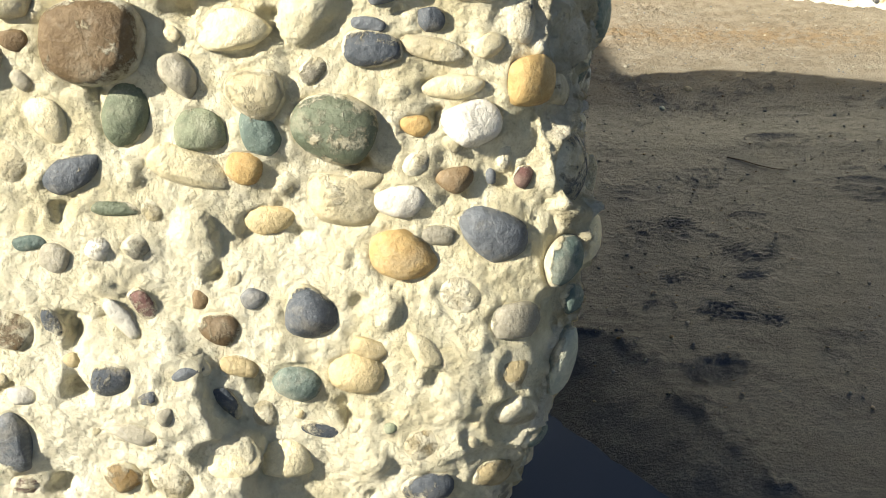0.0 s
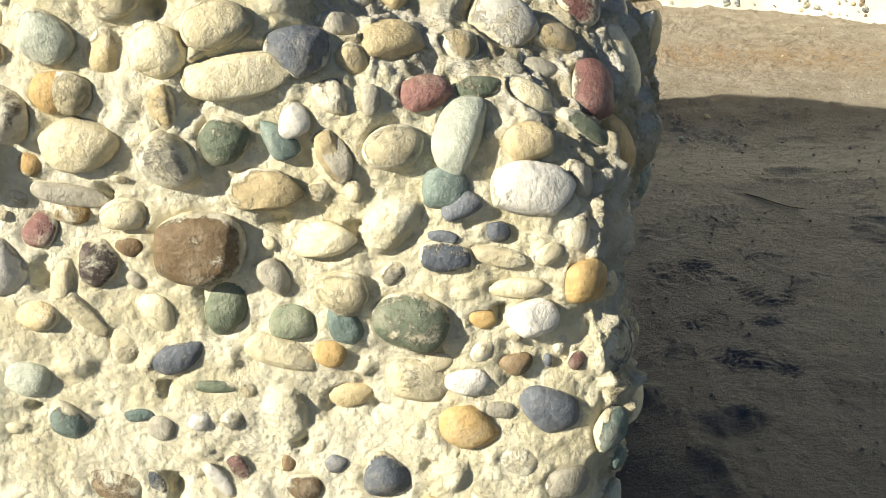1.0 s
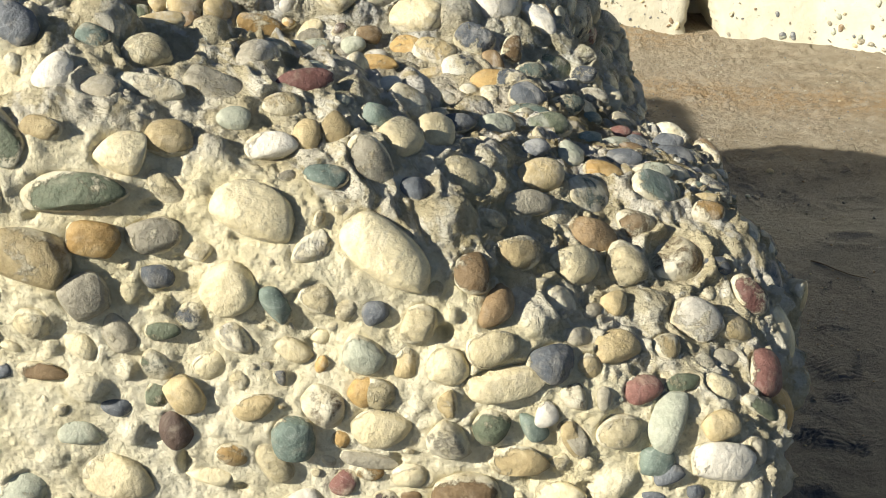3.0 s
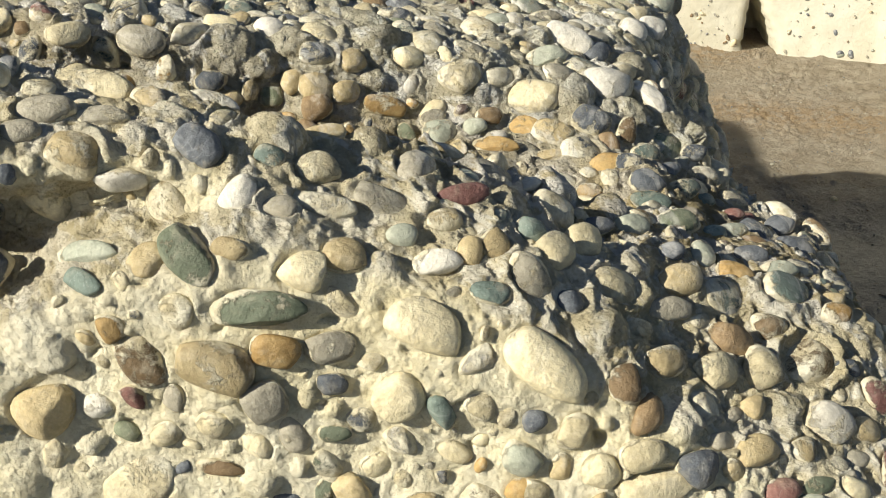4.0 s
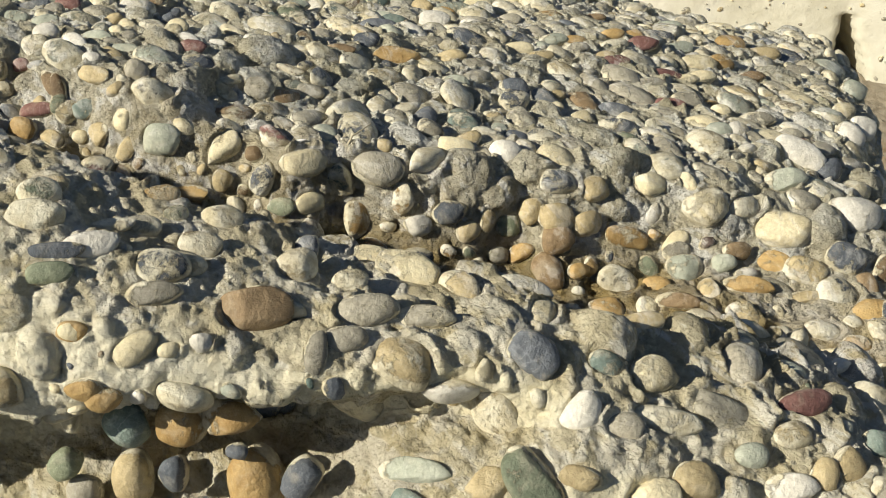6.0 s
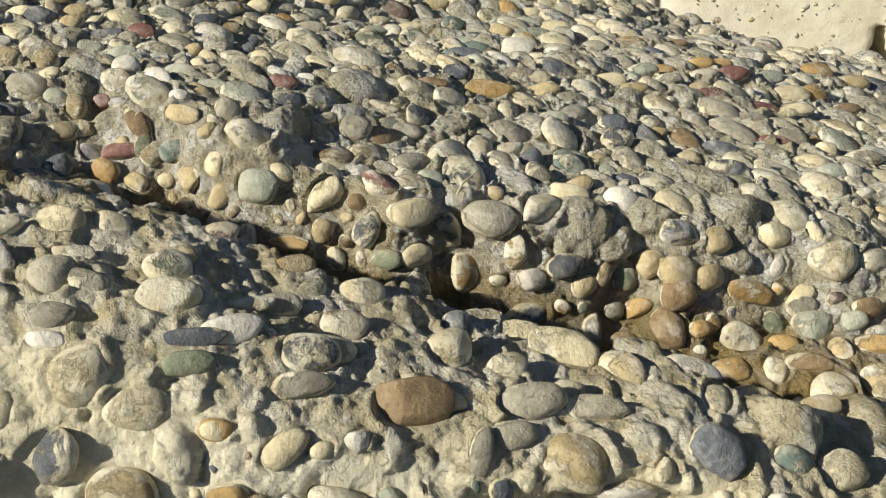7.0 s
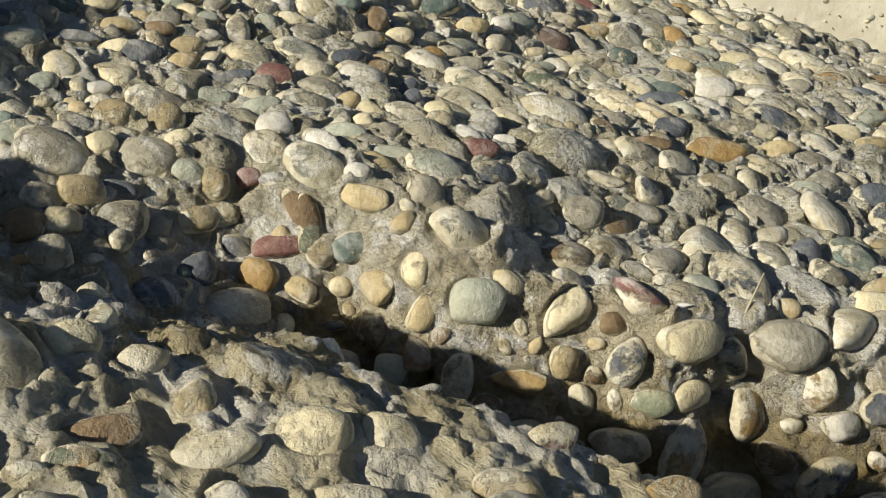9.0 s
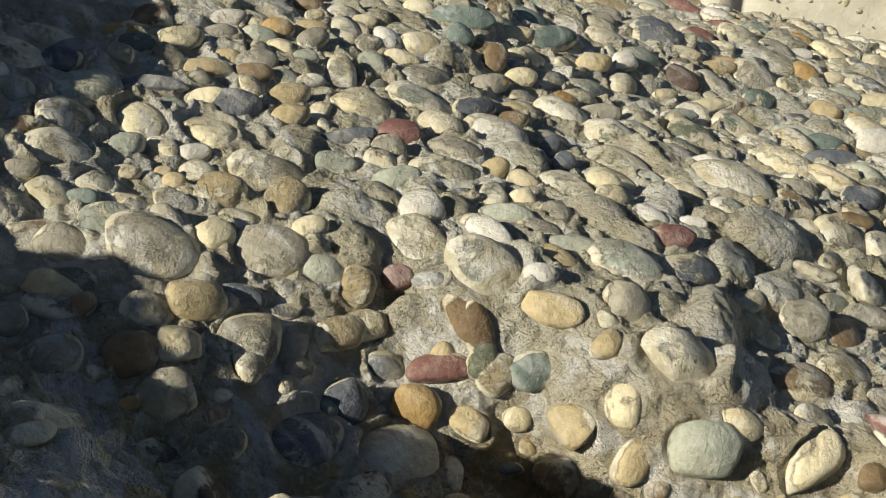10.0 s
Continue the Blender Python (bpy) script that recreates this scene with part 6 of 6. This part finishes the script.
sea_wall("wall_west", (-5.5, -4.0, -2.35), lambda u: 4.5 - 0.10 * (u + 2.35), 1.1, (-9.0, 0.01, 0.1))

# ---------------------------------------------------------------- puddle
def puddle_mesh():
    n = 72
    a = np.linspace(0, 2 * math.pi, n, endpoint=False)
    ring = np.stack([0.10 + 0.42 * np.cos(a), 1.03 + 0.50 * np.sin(a), np.full(n, -0.040)], 1)
    bm = bmesh.new()
    bm.faces.new([bm.verts.new(v) for v in ring])
    me = bpy.data.meshes.new("puddle")
    bm.to_mesh(me)
    bm.free()
    n = Nodes("still_water")
    n.done((0.055, 0.064, 0.088), 0.16, n.bump(n.noise(9, 2), 0.002, 0.3), 0.5)
    me.materials.append(n.mat)
    return me


tagged(new("puddle", puddle_mesh()), "still shallow puddle at the foot of the block", "water", kind="structure")


# ---------------------------------------------------------------- loose bits on the sand
def scatter(name, count, area, sizes, kinds, label, seed):
    """Loose crumbs and stones lying on the sand, one joined sheet of them."""
    r = random.Random(seed)
    verts, faces, slots, base = [], [], [], 0
    for _ in range(count):
        x, y = r.uniform(area[0], area[1]), r.uniform(area[2], area[3])
        i, j = int(np.argmin(np.abs(gx - x))), int(np.argmin(np.abs(gy - y)))
        size = sizes[0] + (sizes[1] - sizes[0]) * r.random() ** 2.5
        co, tri = SMALL[r.randrange(16)]
        m = Matrix.Translation((gx[i], gy[j], height.reshape(mx.shape)[i, j] + 0.18 * size)) @ Euler((r.gauss(0, 0.3), r.gauss(0, 0.3), r.uniform(0, 6))).to_matrix().to_4x4()
        m = np.array(m @ Matrix.Diagonal((size * 0.5, size * r.uniform(0.3, 0.45), size * r.uniform(0.2, 0.35), 1)))
        verts.append(co @ m[:3, :3].T + m[:3, 3])
        faces.append(tri + base)
        slots.append(np.full(len(tri), STONE_ORDER.index(r.choice(kinds))))
        base += len(co)
    me = mesh_from(name, np.concatenate(verts), np.concatenate(faces), list(STONES.values()), np.concatenate(slots))
    attribute(me, "rise", np.ones(len(me.vertices)))
    tagged(new(name, me), label, "gravel", kind="stuff")


scatter("gravel", 26, (0.25, 1.7, 2.6, 4.1), (0.006, 0.026), ("tan", "tan", "brown", "grey", "tan", "pale"), "small stones and shell bits loose on the sand", 3)
scatter("sand_crumb", 2200, (0.18, 1.6, 1.3, 4.1), (0.0025, 0.009), ("brown", "slate", "grey", "slate"), "crumbs of damp sand and weed on the beach", 4)


# stones showing in the face of the sea wall
def wall_stones():
    r = random.Random(9)
    verts, faces, slots, base = [], [], [], 0
    for _ in range(800):
        x, z = r.uniform(-0.2, 2.2), 0.1 + 1.1 * r.random() ** 1.6
        y = wall_line(x) + 0.04 * z
        if abs(x - 0.59) < 0.09 and z < 0.36:
            continue
        size = 0.008 + 0.034 * r.random() ** 2.4
        co, tri = SMALL[r.randrange(16)]
        m = np.array(Matrix.Translation((x, y + 0.004, z)) @ Euler((0, r.uniform(0, 6), 0)).to_matrix().to_4x4() @ Matrix.Diagonal((size * 0.5, 0.012, size * 0.33, 1)))
        verts.append(co @ m[:3, :3].T + m[:3, 3])
        faces.append(tri + base)
        slots.append(np.full(len(tri), STONE_ORDER.index(r.choice(("grey", "tan", "grey", "cream", "pale", "slate", "brown")))))
        base += len(co)
    me = mesh_from("wall_pebbles", np.concatenate(verts), np.concatenate(faces), list(STONES.values()), np.concatenate(slots))
    attribute(me, "rise", np.ones(len(me.vertices)))
    ob = part("wall_pebble", me, wall, "grey and tan pebbles in the wall")
    tagged(ob, kind="stuff")


wall_stones()


# ---------------------------------------------------------------- small finds
def rod(name, points, radius, colour, label, category):
    """A thin bent stick."""
    curve = bpy.data.curves.new(name, "CURVE")
    curve.dimensions, curve.bevel_depth, curve.bevel_resolution = "3D", radius, 2
    line = curve.splines.new("POLY")
    line.points.add(len(points) - 1)
    for k, (p, q) in enumerate(zip(line.points, points)):
        p.co, p.radius = (*q, 1), 1.0 - 0.6 * k / len(points)
    n = Nodes(name + "_bark")
    n.done(n.mix(n.noise(300), colour, tuple(c * 1.6 for c in colour)), 0.9)
    curve.materials.append(n.mat)
    holder = new(name, curve)
    me = bpy.data.meshes.new_from_object(holder.evaluated_get(bpy.context.evaluated_depsgraph_get()))
    bpy.data.objects.remove(holder)
    return tagged(new(name, me), label, category)


def twig_line(points):
    out = []
    for x, y in points:
        i, j = int(np.argmin(np.abs(gx - x))), int(np.argmin(np.abs(gy - y)))
        out.append((x, y, height.reshape(mx.shape)[i, j] + 0.002))
    return out


rod("twig", twig_line(((0.560, 2.235), (0.585, 2.215), (0.610, 2.190), (0.640, 2.165), (0.672, 2.150))), 0.0017, (0.09, 0.075, 0.06), "thin dark twig lying on the damp sand", "twig")
rod("straw", ((-0.749, 0.997, 1.080), (-0.741, 1.007, 1.095), (-0.727, 1.044, 1.095)), 0.0012, (0.42, 0.36, 0.24), "pale dry straw caught between the stones", "straw")


def shell_bit(at, turn):
    """A curved sliver of white shell with thickness."""
    verts, quads, cols, rows = [], [], 14, 5
    for side in (0, 1):
        for i in range(cols):
            a = -1.0 + 2.0 * i / (cols - 1)
            for j in range(rows):
                v = j / (rows - 1)
                wide = 0.006 * math.cos(a * 1.45) ** 0.8
                verts.append((0.015 * math.sin(a * 1.3), 0.009 * math.cos(a * 1.3) - wide * v, 0.003 * (1 - (2 * v - 1) ** 2) - 0.0012 * side))
    m = cols * rows
    for i in range(cols - 1):
        for j in range(rows - 1):
            k = i * rows + j
            quads.append((k, k + rows, k + rows + 1, k + 1))
            quads.append((k + m, k + m + 1, k + m + rows + 1, k + m + rows))
    for i in range(cols - 1):
        for k in (i * rows, i * rows + rows - 1):
            quads.append((k, k + m, k + m + rows, k + rows))
    n = Nodes("white_shell")
    n.done(n.mix(n.noise(200), (0.70, 0.67, 0.60), (0.85, 0.83, 0.78)), 0.45, None, 0.5)
    ob = new("shell", mesh_from("shell", verts, quads, [n.mat]))
    ob.matrix_basis = Matrix.Translation(at) @ Euler([radians(v) for v in turn]).to_matrix().to_4x4()
    return tagged(ob, "broken white seashell sliver wedged under the slab", "shell")


shell_bit((-0.798, 0.985, 1.087), (60, -30, 20))


# ---------------------------------------------------------------- the stones themselves: picked ones as parts, the rest joined
def coated(p):
    """Stones of the front ridge are skinned with salt and mortar dust."""
    return p.x < -0.38 and 0.60 < p.y < 0.84


def pebble_mesh(co, faces):
    me = mesh_from("pebble", co, faces, [STONES["grey"]])
    attribute(me, "rise", co[:, 2])
    return me


stone_meshes = [[pebble_mesh(co, faces) for co, faces in level] for level in (PLAIN, FINE)]
for p, n, a, b, c, turn, stone, shape, lean in placed[:PICKED]:
    ob = part("pebble", stone_meshes[a > 0.026][shape], block)
    ob.matrix_basis = stone_matrix(p, n, turn, lean) @ Matrix.Diagonal((a, b, c, 1))
    ob.material_slots[0].link = "OBJECT"
    ob.material_slots[0].material = (CRUSTED if coated(p) else STONES)[stone]
verts, faces, slots, rise, base = [], [], [], [], 0
for s, (p, n, a, b, c, turn, stone, shape, lean) in enumerate(placed[PICKED:], PICKED):
    if stone == "crust":
        continue
    co, tri = (PLAIN if a > 0.013 and p.y < 1.3 or s < CHOSEN else SMALL)[shape]
    m = np.array(stone_matrix(p, n, turn, lean) @ Matrix.Diagonal((a, b, c, 1)))
    verts.append(co @ m[:3, :3].T + m[:3, 3])
    faces.append(tri + base)
    rise.append(co[:, 2])
    slots.append(np.full(len(tri), STONE_ORDER.index(stone) + (s < CHOSEN and not coated(p)) * len(STONE_ORDER)))
    base += len(co)
me = mesh_from("pebble_aggregate", np.concatenate(verts), np.concatenate(faces), list(CRUSTED.values()) + list(STONES.values()), np.concatenate(slots))
attribute(me, "rise", np.concatenate(rise))
tagged(part("pebble_aggregate", me, block, "mixed small beach pebbles bedded in mortar"), kind="stuff")
